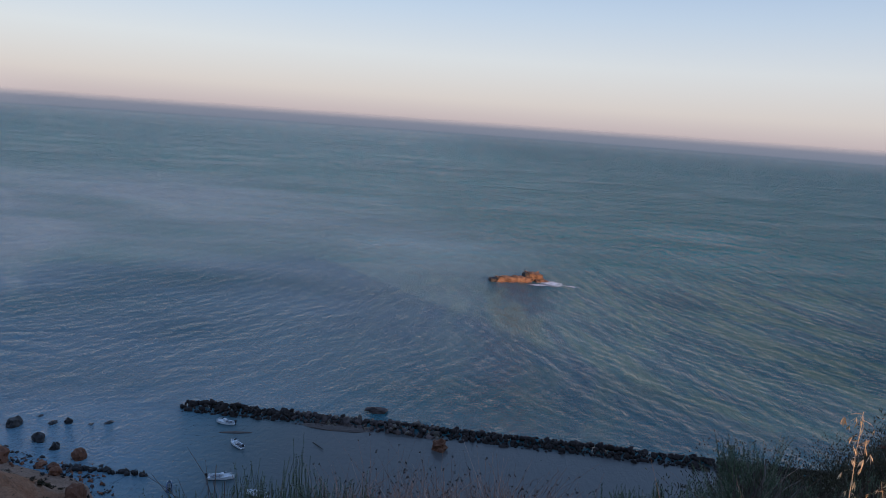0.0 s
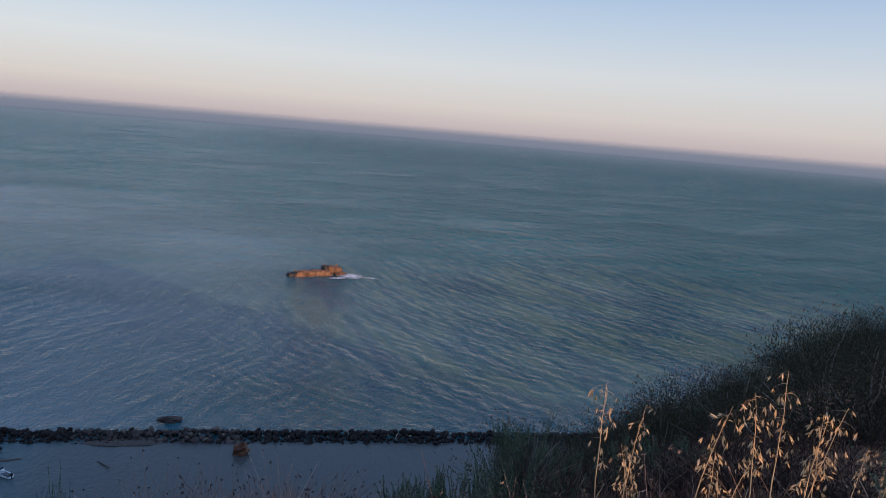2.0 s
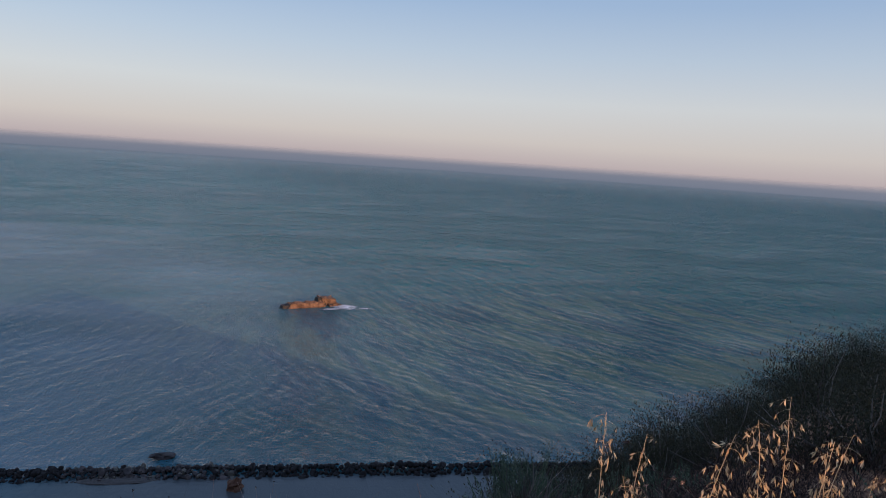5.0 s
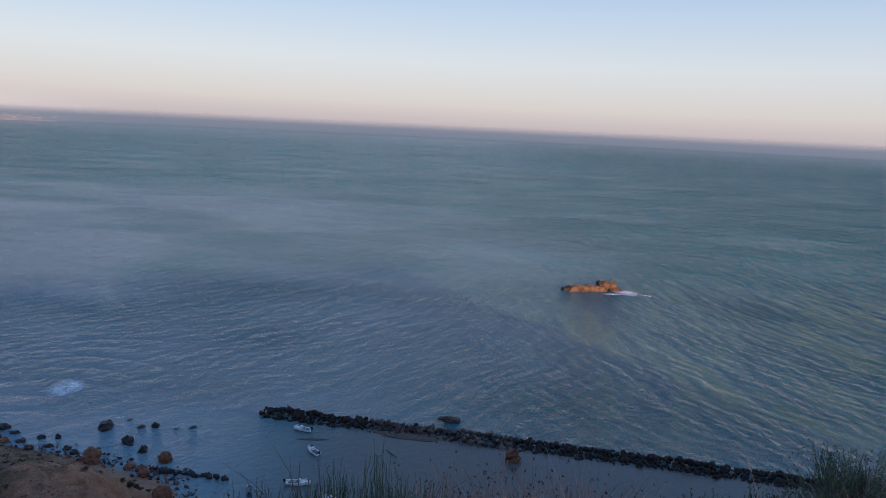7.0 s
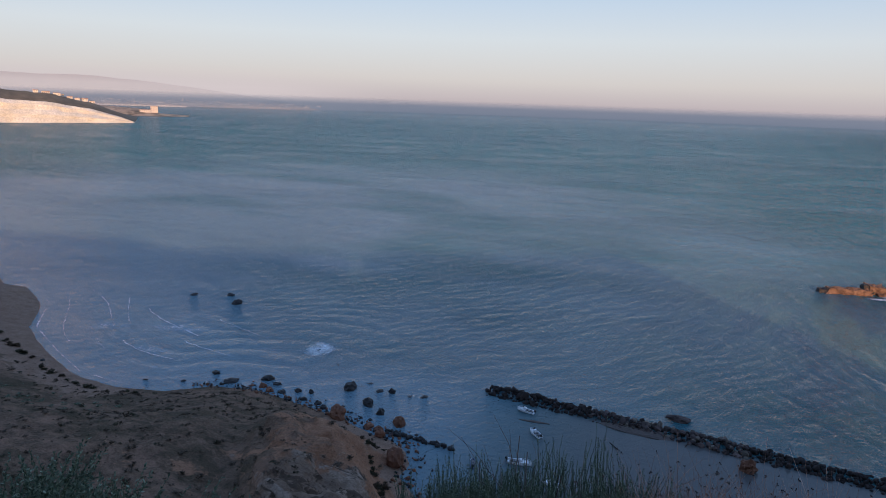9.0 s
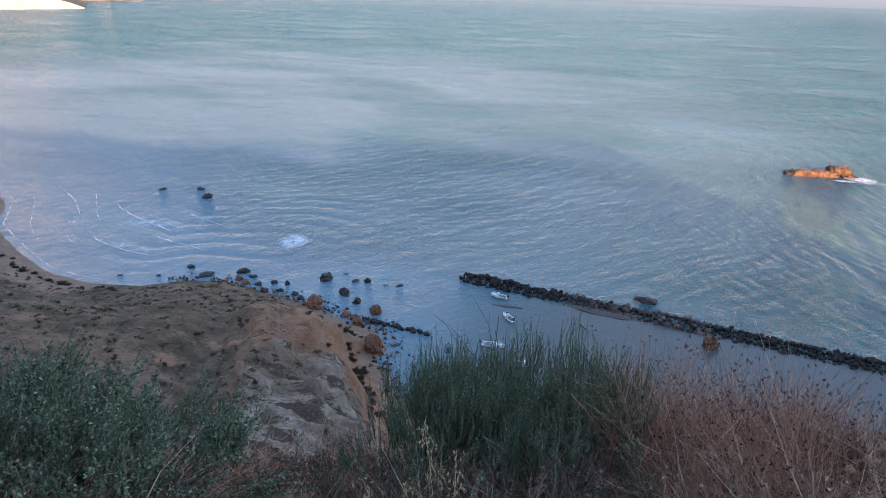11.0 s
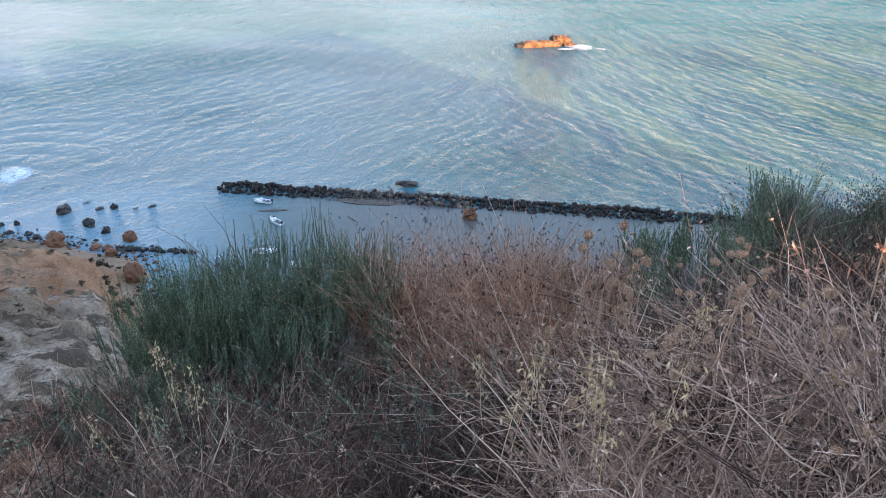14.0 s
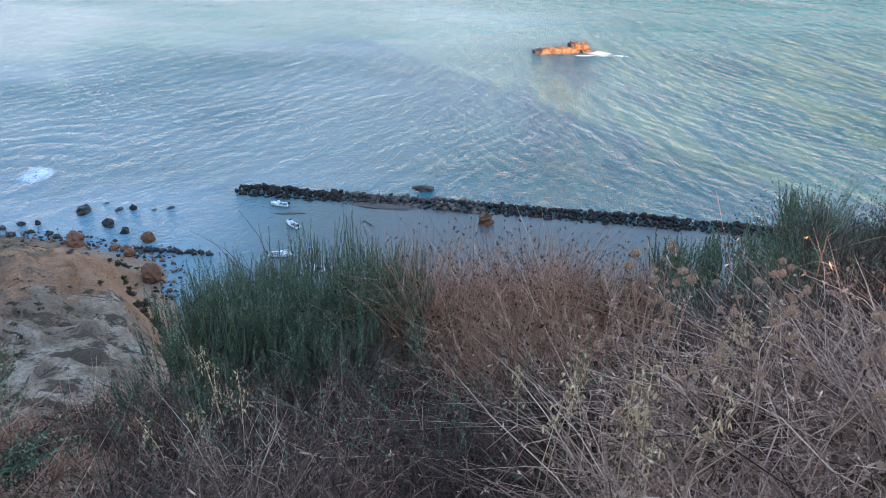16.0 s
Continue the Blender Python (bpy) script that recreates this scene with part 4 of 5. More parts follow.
# foam --------------------------------------------------------------------------
def foam_material():
    k = Mat("sea_foam", 0.9, spec=0.2)
    k.base((0.72, 0.76, 0.80))
    a = k.noise(0.8, 6, 0.8, None, 1.2)
    b = k.noise(0.22, 3, 0.6)
    e = k.attr("cover")
    f = k.math("ADD", k.math("MULTIPLY", a, 0.8), k.math("ADD", k.math("MULTIPLY", b, 0.4), e))
    k.link(k.rangemap(f, 0.98, 1.36), k.b.inputs["Alpha"])
    return k.m


M_FOAM = foam_material()


def foam_sheet(name, cx, cy, rx, ry, turn, cover, label):
    n, m = 40, 10
    a = np.linspace(0, 2 * np.pi, n, endpoint=False)
    rr = np.linspace(0.05, 1, m)
    A, R = np.meshgrid(a, rr)
    x, y = R * rx * np.cos(A), R * ry * np.sin(A)
    c, s = math.cos(radians(turn)), math.sin(radians(turn))
    v = np.stack([cx + c * x - s * y, cy + s * x + c * y, np.full_like(x, 0.30)], -1).reshape(-1, 3)
    i, j = np.meshgrid(np.arange(m - 1), np.arange(n), indexing="ij")
    f = np.stack([i * n + j, i * n + (j + 1) % n, (i + 1) * n + (j + 1) % n, (i + 1) * n + j], -1).reshape(-1, 4)[:, ::-1]
    me = fast_mesh(name, [(v, f)], M_FOAM, True)
    at = me.attributes.new("cover", "FLOAT", "POINT")
    at.data.foreach_set("value", (cover * (1 - R.ravel() ** 2) + 0.05).astype(np.float32))
    tagged(new(name, me), label, "foam", kind="stuff")


def foam_line(name, pts, width, cover, label, z=0.28):
    p = np.array(pts, float)
    t = np.arange(len(p))
    u = np.linspace(0, len(p) - 1, len(p) * 14)
    x, y = np.interp(u, t, p[:, 0]), np.interp(u, t, p[:, 1])
    x = x + 0.35 * fbm(u * 2, u * 0, 3, 3, 2)
    y = y + 0.35 * fbm(u * 2, u * 0, 3, 3, 6)
    dx, dy = np.gradient(x), np.gradient(y)
    l = np.hypot(dx, dy)
    nx, ny = -dy / l, dx / l
    ws = np.array([-1, -0.5, 0, 0.5, 1])
    wd = width * (0.6 + 0.5 * fbm(u * 7, u * 0, 4, 3, 9))
    v = np.stack([np.stack([x + nx * w * wd, y + ny * w * wd, np.full_like(x, z)], -1) for w in ws], 0).reshape(-1, 3)
    n = len(u)
    i, j = np.meshgrid(np.arange(4), np.arange(n - 1), indexing="ij")
    f = np.stack([i * n + j, i * n + j + 1, (i + 1) * n + j + 1, (i + 1) * n + j], -1).reshape(-1, 4)[:, ::-1]
    me = fast_mesh(name, [(v, f)], M_FOAM, True)
    ends = np.clip(np.minimum(u, u[-1] - u) * 1.2, 0, 1)
    val = np.stack([cover * (1 - w * w) * ends for w in ws], 0).ravel()
    at = me.attributes.new("cover", "FLOAT", "POINT")
    at.data.foreach_set("value", val.astype(np.float32))
    tagged(new(name, me), label, "foam", kind="stuff")


foam_sheet("rock_foam", 51, 324, 9, 10, 10, 0.62, "white wash breaking round the sea rock")
foam_sheet("rock_foam", 45, 319.5, 9, 3.0, 8, 0.60, "white wash along the sea rock's foot")
foam_sheet("rock_foam", 60, 321, 8, 3.4, -14, 0.48, "thin white wash drifting off the sea rock")
foam_sheet("wash_patch", -111, 163.5, 6.5, 10, 15, 0.60, "patch of broken white foam on the water")
foam_sheet("wash_patch", -159, 158, 16, 6, 12, 0.46, "thin foam left by a broken wave")
foam_sheet("wash_patch", -178, 150, 14, 7, 30, 0.42, "thin foam in the shallows off the beach")
foam_sheet("wash_patch", -150, 140, 18, 5, 0, 0.42, "thin foam in the shallows off the beach")
foam_sheet("whitecap", -37.5, 394, 4.5, 0.9, 4, 0.52, "lone whitecap out on the open water")
foam_line("beach_wash", [(-252, 168), (-238, 169.5), (-214, 157), (-195.5, 139), (-171, 127), (-154, 120), (-140, 119), (-127, 122.5)], 1.1, 0.52, "white wash line along the sandy beach")


def surf_lines():
    """Broken crests that curl round the bay, each a short bent line at some distance from the beach."""
    rng = random.Random(17)
    shore = np.array([(-238, 168), (-215, 156), (-196, 139), (-172, 127), (-150, 120), (-128, 124), (-112, 134), (-95, 134)], float)
    t = np.linspace(0, 7, 200)
    sx, sy = np.interp(t, range(8), shore[:, 0]), np.interp(t, range(8), shore[:, 1])
    soften = lambda v: np.convolve(np.pad(v, 20, mode="edge"), np.ones(41) / 41, "valid")
    sx, sy = soften(sx), soften(sy)
    for off, a, b, cover in ((7, 20, 80, 0.5), (12, 60, 130, 0.45), (18, 10, 60, 0.5), (19, 85, 118, 0.6), (26, 30, 70, 0.5), (28, 96, 128, 0.55), (34, 50, 96, 0.6),
                             (38, 118, 150, 0.45), (44, 20, 58, 0.42), (47, 76, 116, 0.5), (55, 40, 74, 0.36), (60, 96, 130, 0.36), (72, 60, 96, 0.3), (14, 140, 168, 0.4)):
        pts = []
        for k in np.linspace(a, b, 22).astype(int):
            nx, ny = 0.62 - 0.32 * k / 200, 0.78 + 0.17 * k / 200
            wob = 2.2 * math.sin(k * 0.05 + off)
            pts.append((sx[k] + nx * (off + wob), sy[k] + ny * (off + wob)))
        foam_line("wave_crest", pts, rng.uniform(0.5, 0.9), cover + 0.05, "thin white crest of a breaking wave")


surf_lines()


# boats -------------------------------------------------------------------------
M_GEL = Mat("white_gelcoat", 0.35)
M_GEL.base(M_GEL.ramp(M_GEL.noise(1.5, 4), (0.3, (0.62, 0.64, 0.66)), (0.7, (0.78, 0.79, 0.80))))
M_DECK = Mat("grey_deck", 0.7)
M_DECK.base(M_DECK.ramp(M_DECK.noise(4, 4), (0.3, (0.10, 0.105, 0.115)), (0.7, (0.19, 0.195, 0.21))))
M_OUT = Mat("black_engine", 0.4)
M_OUT.base((0.02, 0.02, 0.023))
M_BLUE = Mat("blue_hull_paint", 0.4)
M_BLUE.base(M_BLUE.ramp(M_BLUE.noise(2, 3), (0.3, (0.03, 0.07, 0.16)), (0.7, (0.05, 0.10, 0.22))))


def motor_boat(where, length, hull_mat, label, low=False):
    th = thing("motor_boat", where, label, "boat", "moored boats")
    w = length * 0.36
    sec = 13
    verts, faces = [], []
    prof = lambda u: max(0.03, (1 - max(0, (u - 0.45) / 0.55) ** 2.2))
    for i in range(sec):
        u = i / (sec - 1)
        b = w / 2 * prof(u) * (0.92 + 0.08 * min(1, u * 5))
        sh = 0.55 + 0.32 * u ** 2
        x = (u - 0.5) * length
        keel = -0.25 + 0.35 * max(0, u - 0.7) / 0.3
        for yy, zz in ((-b, sh), (-b * 0.88, 0.12), (0, keel), (b * 0.88, 0.12), (b, sh), (b * 0.84, sh - 0.03), (b * 0.76, sh - 0.4), (-b * 0.76, sh - 0.4), (-b * 0.84, sh - 0.03)):
            verts.append((x, yy, zz))
    for i in range(sec - 1):
        for j in range(9):
            a, b2 = i * 9 + j, i * 9 + (j + 1) % 9
            faces.append((a, b2, b2 + 9, a + 9))
    faces.append(tuple(range(8, -1, -1)))
    faces.append(tuple(range((sec - 1) * 9, sec * 9)))
    me = bpy.data.meshes.new("hull")
    me.from_pydata(verts, [], faces)
    me.materials.append(hull_mat)
    part("hull", me, hull_mat, th)
    part("deck", box_bm(length * 0.34, w * 0.66, 0.06, (length * 0.22, 0, 0.56), 0.02), M_GEL.m if not low else M_DECK.m, th)
    part("floor", box_bm(length * 0.5, w * 0.6, 0.04, (-length * 0.16, 0, 0.2), 0.01), M_DECK.m, th)
    for x in (-0.26, -0.06):
        part("bench", box_bm(0.45, w * 0.68, 0.3, (length * x, 0, 0.42), 0.05), M_DECK.m, th)
    if not low:
        con = part("console", box_bm(0.7, w * 0.42, 0.75, (length * 0.06, 0, 0.75), 0.08), M_GEL.m, th)
        part("windscreen", box_bm(0.06, w * 0.4, 0.35, (length * 0.06 + 0.33, 0, 1.28), 0.02), DARKGLASS.m, con)
    eng = part("outboard_engine", box_bm(0.45, 0.4, 0.6, (-length * 0.5 - 0.22, 0, 0.85), 0.1), M_OUT.m, th, "black outboard engine")
    part("leg", box_bm(0.16, 0.12, 0.9, (-length * 0.5 - 0.2, 0, 0.15), 0.03), M_OUT.m, eng)
    for s in (-1, 1):
        bm = bmesh.new()
        bmesh.ops.create_cone(bm, cap_ends=True, segments=8, radius1=0.025, radius2=0.025, depth=length * 0.34, matrix=pose(length * 0.27, s * w * 0.33, 0.98, 0, 90, -s * 14))
        part("rail", bm, M_GEL.m, th)


motor_boat(pose(-45.9, 152.0, 0, 0, 0, 172), 4.3, M_GEL.m, "white open motor boat moored beside the breakwater")
motor_boat(pose(-40.3, 141.6, 0, 0, 0, 140), 4.1, M_GEL.m, "white motor boat with an outboard engine in the harbour")
motor_boat(pose(-39.2, 127.6, 0, 0, 0, 8), 5.0, M_GEL.m, "broad white motor boat in the harbour")
motor_boat(pose(-47.2, 122.6, 0, 0, 0, 110), 3.0, M_BLUE.m, "small dark blue rowing boat", low=True)
motor_boat(pose(-31.0, 122.4, 0, 0, 0, 170), 4.2, M_GEL.m, "white open boat close under the cliff")


def harbour_shallows():
    bm = bmesh.new()
    bmesh.ops.create_icosphere(bm, subdivisions=3, radius=1)
    for v in bm.verts:
        v.co = Vector((v.co.x * 3.6, v.co.y * 0.55 * (1 - 0.3 * abs(v.co.x)), v.co.z * 0.18 + 0.02 * noise.noise(v.co * 4)))
    ob = new("sand_bar", bm_mesh("sand_bar", bm, M_SANDBANK))
    ob.matrix_world = pose(-42.4, 147.8, 0.02, 0, 0, 8)
    tagged(ob, "narrow brown bar just above the harbour water", "sandbar", kind="structure")
    bm = bmesh.new()
    bmesh.ops.create_cone(bm, cap_ends=True, segments=8, radius1=0.16, radius2=0.07, depth=4.6, matrix=pose(0, 0, 0, 0, 86, 0))
    for v in bm.verts:
        v.co.z += 0.12 * noise.noise(v.co)
    ob = new("drift_log", bm_mesh("drift_log", bm, M_DARKROCK))
    ob.matrix_world = pose(-23.6, 144.0, 0.16, 0, 0, -52)
    tagged(ob, "dark drift log lying in the harbour shallows", "log")


harbour_shallows()

# plants ------------------------------------------------------------------------
def wand_shrub_meshes(seed, wide, deep, tall, wands, leaf=0.0135, lean=0.10, per=40, wand_len=(0.22, 0.46)):
    """A shrub of upright leafy wands over bent wood: (wood, twigs, leaves) chunks round its foot."""
    rng = np.random.RandomState(seed)
    nb = 16
    ang = rng.uniform(0, 2 * np.pi, nb)
    out = rng.uniform(0.15, 1.0, nb)
    tip = np.stack([np.cos(ang) * out * wide / 2 * 0.8, np.sin(ang) * out * deep / 2 * 0.8, tall * rng.uniform(0.3, 0.75, nb)], 1)
    base = rng.normal(0, 0.05, (nb, 3)) * (1, 1, 0) - (0, 0, 0.05)
    l = np.linalg.norm(tip - base, axis=1)
    wood = stems(rng, base, unit(tip - base), l, 0.016, 0.12, -0.05, 6, 4, 0.02)
    mid = wood[2][:, 3]
    twig2 = stems(rng, np.repeat(mid, 6, 0), unit(np.repeat(unit(tip - base), 6, 0) + rng.normal(0, 0.5, (nb * 6, 3))), rng.uniform(0.25, 0.5, nb * 6) * tall, 0.007, 0.2, -0.1, 4, 3, 0.03)
    # wands stand in tufts on an uneven dome made of several lobes
    lobes = 11
    lc = np.stack([rng.uniform(-0.38, 0.38, lobes) * wide, rng.uniform(-0.36, 0.36, lobes) * deep, rng.uniform(0.26, 0.50, lobes) * tall], 1)
    lr = rng.uniform(0.22, 0.34, lobes)
    tufts = max(6, wands // 8)
    pick = rng.randint(0, lobes, tufts)
    d = unit(rng.normal(size=(tufts, 3)))
    d[:, 2] = np.abs(d[:, 2])
    rad = lr[pick] * rng.uniform(0.3, 1.0, tufts) ** 0.5
    root = lc[pick] + d * rad[:, None] * np.array([wide, deep, tall * 0.9])
    aim = unit(np.stack([d[:, 0] * lean * 2, d[:, 1] * lean * 2, np.ones(tufts)], 1) + rng.normal(0, lean, (tufts, 3)))
    reach = rng.uniform(*wand_len, tufts)
    t = rng.randint(0, tufts, wands)
    foot = root[t] + rng.normal(0, 0.030, (wands, 3))
    foot[:, 2] = np.clip(foot[:, 2], 0.05, None)
    way = unit(aim[t] + rng.normal(0, 0.05 + lean * 0.25, (wands, 3)))
    L = reach[t] * rng.uniform(0.55, 1.15, wands)
    over = foot[:, 2] + L * way[:, 2] - tall * rng.uniform(0.84, 1.04, wands)
    foot[:, 2] -= np.clip(over, 0, None)
    tw = stems(rng, foot, way, L, 0.0030, 0.05, -0.06, 4, 3)
    pts = tw[2]
    # leaves in whorls at even nodes along each wand
    node = (np.arange(per) // 2 + rng.uniform(0.1, 0.4, (wands, per))) / (per // 2)
    u = np.clip(0.08 + 0.92 * node, 0, 1)
    k = np.minimum((u * 4).astype(int), 3)
    fr = u * 4 - k
    row = np.arange(wands)[:, None]
    pos = pts[row, k] * (1 - fr[..., None]) + pts[row, k + 1] * fr[..., None]
    pos = pos.reshape(-1, 3)
    ld = unit(np.repeat(way, per, 0) * 0.9 + rng.normal(0, 0.75, (wands * per, 3)))
    lv = blades(rng, pos, ld, leaf * rng.uniform(0.7, 1.4, wands * per), leaf * 0.5)
    return [wood[:2], twig2[:2]], [tw[:2]], [lv]


def wand_shrub(where, label, seed, wide, deep, tall, wands, **kw):
    wood, tw, lv = wand_shrub_meshes(seed, wide, deep, tall, wands, **kw)
    th = thing("broom_shrub", where, label, "shrub", "green shrubs on the brow")
    part("branch", fast_mesh("branch", wood, M_WOOD), M_WOOD, th, "grey bent branches")
    tagged(part("twig", fast_mesh("twig", tw, M_GREEN), M_GREEN, th), kind="stuff")
    # grey dead twigs through the lower half
    rng = np.random.RandomState(seed + 500)
    n = int(wands * 0.36)
    d = unit(rng.normal(size=(n, 3)))
    foot = np.stack([d[:, 0] * wide * 0.46, d[:, 1] * deep * 0.46, tall * rng.uniform(0.05, 0.55, n)], 1) * rng.uniform(0.5, 1.0, (n, 1))
    dead = stems(rng, foot, unit(d * 0.6 + (0, 0, 0.5) + rng.normal(0, 0.4, (n, 3))), rng.uniform(0.12, 0.34, n) * min(1.0, tall + 0.2), 0.0030, 0.5, 0.1, 5, 3, 0.02)
    tagged(part("dead_twig", fast_mesh("dead_twig", [dead[:2]], M_DRY), M_DRY, th), "grey dead twigs", kind="stuff")
    tagged(part("foliage", fast_mesh("foliage", lv, M_GREENLEAF), M_GREENLEAF, th), "small dull green leaves", kind="stuff")
    return th


def on_ground(az, r, sink=0.0, turn=0.0):
    p = polar(az, r)
    return pose(p.x, p.y, ground_z(p.x, p.y) - sink, 0, 0, turn)


wand_shrub(on_ground(-15, 5.1, 0.05), "large green broom shrub with upright leafy wands", 1, 1.5, 1.4, 1.72, 1300)
wand_shrub(on_ground(-9, 5.2, 0.05), "green broom shrub with upright wands on the brow", 2, 1.2, 1.2, 1.60, 1000)
wand_shrub(on_ground(-20, 4.6, 0.05), "green broom shrub leaning over the slope", 3, 1.1, 1.0, 1.40, 660)
wand_shrub(on_ground(-11, 4.4, 0.05), "green broom shrub low on the brow", 11, 1.9, 1.2, 0.90, 820, wand_len=(0.2, 0.42))
wand_shrub(on_ground(-24.5, 4.2, 0.05), "low green shrub at the edge of the brow", 4, 1.2, 1.0, 0.72, 420, wand_len=(0.16, 0.36))
wand_shrub(on_ground(27.0, 5.2, 0.05), "tall narrow green broom shrub on the brow", 5, 0.44, 0.4, 0.96, 230, lean=0.17, wand_len=(0.2, 0.45))
wand_shrub(on_ground(22, 5.5, 0.05), "low green broom shrub on the brow", 6, 1.2, 1.2, 0.58, 420, wand_len=(0.2, 0.42))
wand_shrub(on_ground(29.5, 6.0, 0.05), "low green broom shrub on the brow", 7, 1.5, 1.2, 0.44, 420, wand_len=(0.2, 0.42))
wand_shrub(on_ground(17.5, 5.0, 0.05), "low green broom shrub beside the rust brush", 13, 0.9, 1.0, 0.52, 300, wand_len=(0.2, 0.42))
wand_shrub(on_ground(24, 4.4, 0.05), "low dark green shrub on the brow", 14, 1.6, 1.0, 0.56, 460, wand_len=(0.16, 0.36))
wand_shrub(on_ground(38, 6.4, 0.05), "dark green shrub on the brow", 8, 1.5, 1.2, 0.36, 320, wand_len=(0.2, 0.42))
wand_shrub(on_ground(-53, 3.5, 0.05), "leafy grey-green shrub beside the viewpoint", 9, 1.5, 1.3, 0.80, 900, leaf=0.020, lean=0.42, per=40, wand_len=(0.2, 0.45))
wand_shrub(on_ground(-62, 3.3, 0.05), "leafy grey-green shrub beside the viewpoint", 10, 1.7, 1.4, 1.06, 900, leaf=0.020, lean=0.42, per=40, wand_len=(0.2, 0.45))

wand_shrub(on_ground(57, 4.3, 0.05), "small bright green shrub under the dry grass", 15, 1.0, 0.9, 0.62, 260, lean=0.5, wand_len=(0.16, 0.34))


def scatter(rng, n, az0, az1, r0, r1):
    az = np.radians(rng.uniform(az0, az1, n))
    r = np.sqrt(rng.uniform(r0 ** 2, r1 ** 2, n))
    x, y = r * np.sin(az), r * np.cos(az)
    return np.stack([x, y, ground_height(x, y) - 0.02], 1)


def thicket(name, seed, n, area, height, mat, label, lean=0.45, radius=0.0022, bend=0.3, droop=0.12, forks=2, clump=0.35, heads=0.0, head_mat=None, under=None):
    """Uncountable dry stems with side twigs."""
    rng = np.random.RandomState(seed)
    foot = scatter(rng, n, *area)
    lump = 1 + clump * fbm(foot[:, 0], foot[:, 1], 0.7, 3, seed)
    L = np.minimum(height * rng.uniform(0.45, 1.15, n) * lump, height * 1.14)
    if under:
        roof = 70 - np.hypot(foot[:, 0], foot[:, 1]) * np.tan(np.radians(under + rng.normal(0, 0.9, n))) - foot[:, 2]
        L = np.clip(np.minimum(L, roof), 0.1, None)
    way = turned(rng, n, lean)
    main = stems(rng, foot, way, L, radius * rng.uniform(0.7, 1.5, n), bend, droop, 4, 3, 0.012)
    chunks = [main[:2]]
    if forks:
        pts = main[2]
        sel = np.repeat(np.arange(n), forks)
        kk = rng.randint(1, 4, len(sel))
        b = pts[sel, kk]
        w = unit(unit(pts[sel, kk + 1] - pts[sel, kk]) + rng.normal(0, 0.55, (len(sel), 3)))
        side = stems(rng, b, w, L[sel] * rng.uniform(0.2, 0.5, len(sel)), radius * 0.6, 0.25, 0.05, 2, 3)
        chunks.append(side[:2])
    ob = new(name, fast_mesh(name, chunks, mat))
    tagged(ob, label, "dry brush", kind="stuff")
    if heads:
        m = rng.rand(n) < heads
        tips = main[2][m, -1]
        k = 9
        c = np.repeat(tips, k, 0)
        d = unit(rng.normal(size=c.shape) + (0, 0, 0.5))
        hv = blades(rng, c, d, rng.uniform(0.008, 0.02, len(c)), 0.007)
        ob = new(name + "_seeds", fast_mesh(name + "_seeds", [hv], head_mat or M_HEAD))
        tagged(ob, "small dry seed heads on the stems", "seed heads", kind="stuff")


# rust-coloured stand beyond the brow
thicket("rust_brush", 31, 2600, (-6, 10, 4.6, 6.4), 1.34, M_RUST, "rust-brown dead brush standing on the brow", 0.27, 0.0027, 0.26, 0.03, 3, 0.3, 0.5, M_DARKDRY, 27.0)
thicket("rust_brush", 33, 900, (10, 17, 4.6, 6.2), 0.85, M_RUST, "rust-brown dead brush standing on the brow", 0.20, 0.0030, 0.16, 0.03, 3, 0.3, 0.5, M_DARKDRY, 27.0)
thicket("rust_brush", 32, 1600, (0, 14, 3.6, 5.0), 0.75, M_RUST, "rust-brown dead brush on the brow", 0.45, 0.0026, 0.4, 0.08, 3, 0.3, 0.3, M_DARKDRY)
def tangle(name, seed, clumps, area, reach, mats, label, stems_each=(70, 130), radius=0.0022, curl=0.5, litter=0.5, heads=0.0, spread=0.85, tall=(0.25, 0.6)):
    """Clumps of arching dead stems that fall over one another, with curled leaves."""
    rng = np.random.RandomState(seed)
    spot = scatter(rng, clumps, *area)
    for m, mat in enumerate(mats):
        chunks, leafy = [], []
        for c in range(m, clumps, len(mats)):
            n = rng.randint(*stems_each)
            lean = np.array([rng.normal(0, 0.35), rng.normal(0.1, 0.3), 0])
            foot = spot[c] + rng.normal(0, 0.09, (n, 3)) * (1, 1, 0.1)
            way = unit(turned(rng, n, spread) + lean)
            L = rng.uniform(*tall) * reach * rng.uniform(0.4, 1.25, n)
            st = stems(rng, foot, way, L, radius * rng.uniform(0.5, 1.7, n), curl, rng.uniform(0.1, 0.5), 4, 3, 0.038)
            chunks.append(st[:2])
            sel = rng.randint(0, n, n)
            k = rng.randint(1, 4, n)
            b = st[2][sel, k]
            tw = stems(rng, b, unit(rng.normal(size=(n, 3)) + unit(st[2][sel, k + 1] - b) * 0.9), L[sel] * rng.uniform(0.15, 0.45, n), radius * 0.6, 0.6, 0.15, 2, 3, 0.05)
            chunks.append(tw[:2])
            q = int(n * litter)
            sel = rng.randint(0, n, q)
            b = st[2][sel, rng.randint(1, 5, q)]
            leafy.append(blades(rng, b, unit(rng.normal(size=(q, 3))), rng.uniform(0.015, 0.05, q), rng.uniform(0.004, 0.011, q)))
            if heads:
                q = int(n * heads)
                tips = st[2][rng.randint(0, n, q), -1]
                cc = np.repeat(tips, 14, 0)
                leafy.append(blades(rng, cc, unit(rng.normal(size=cc.shape)), rng.uniform(0.008, 0.018, len(cc)), 0.007))
        tagged(new(name, fast_mesh(name, chunks + leafy, mat)), label, "dry brush", kind="stuff")


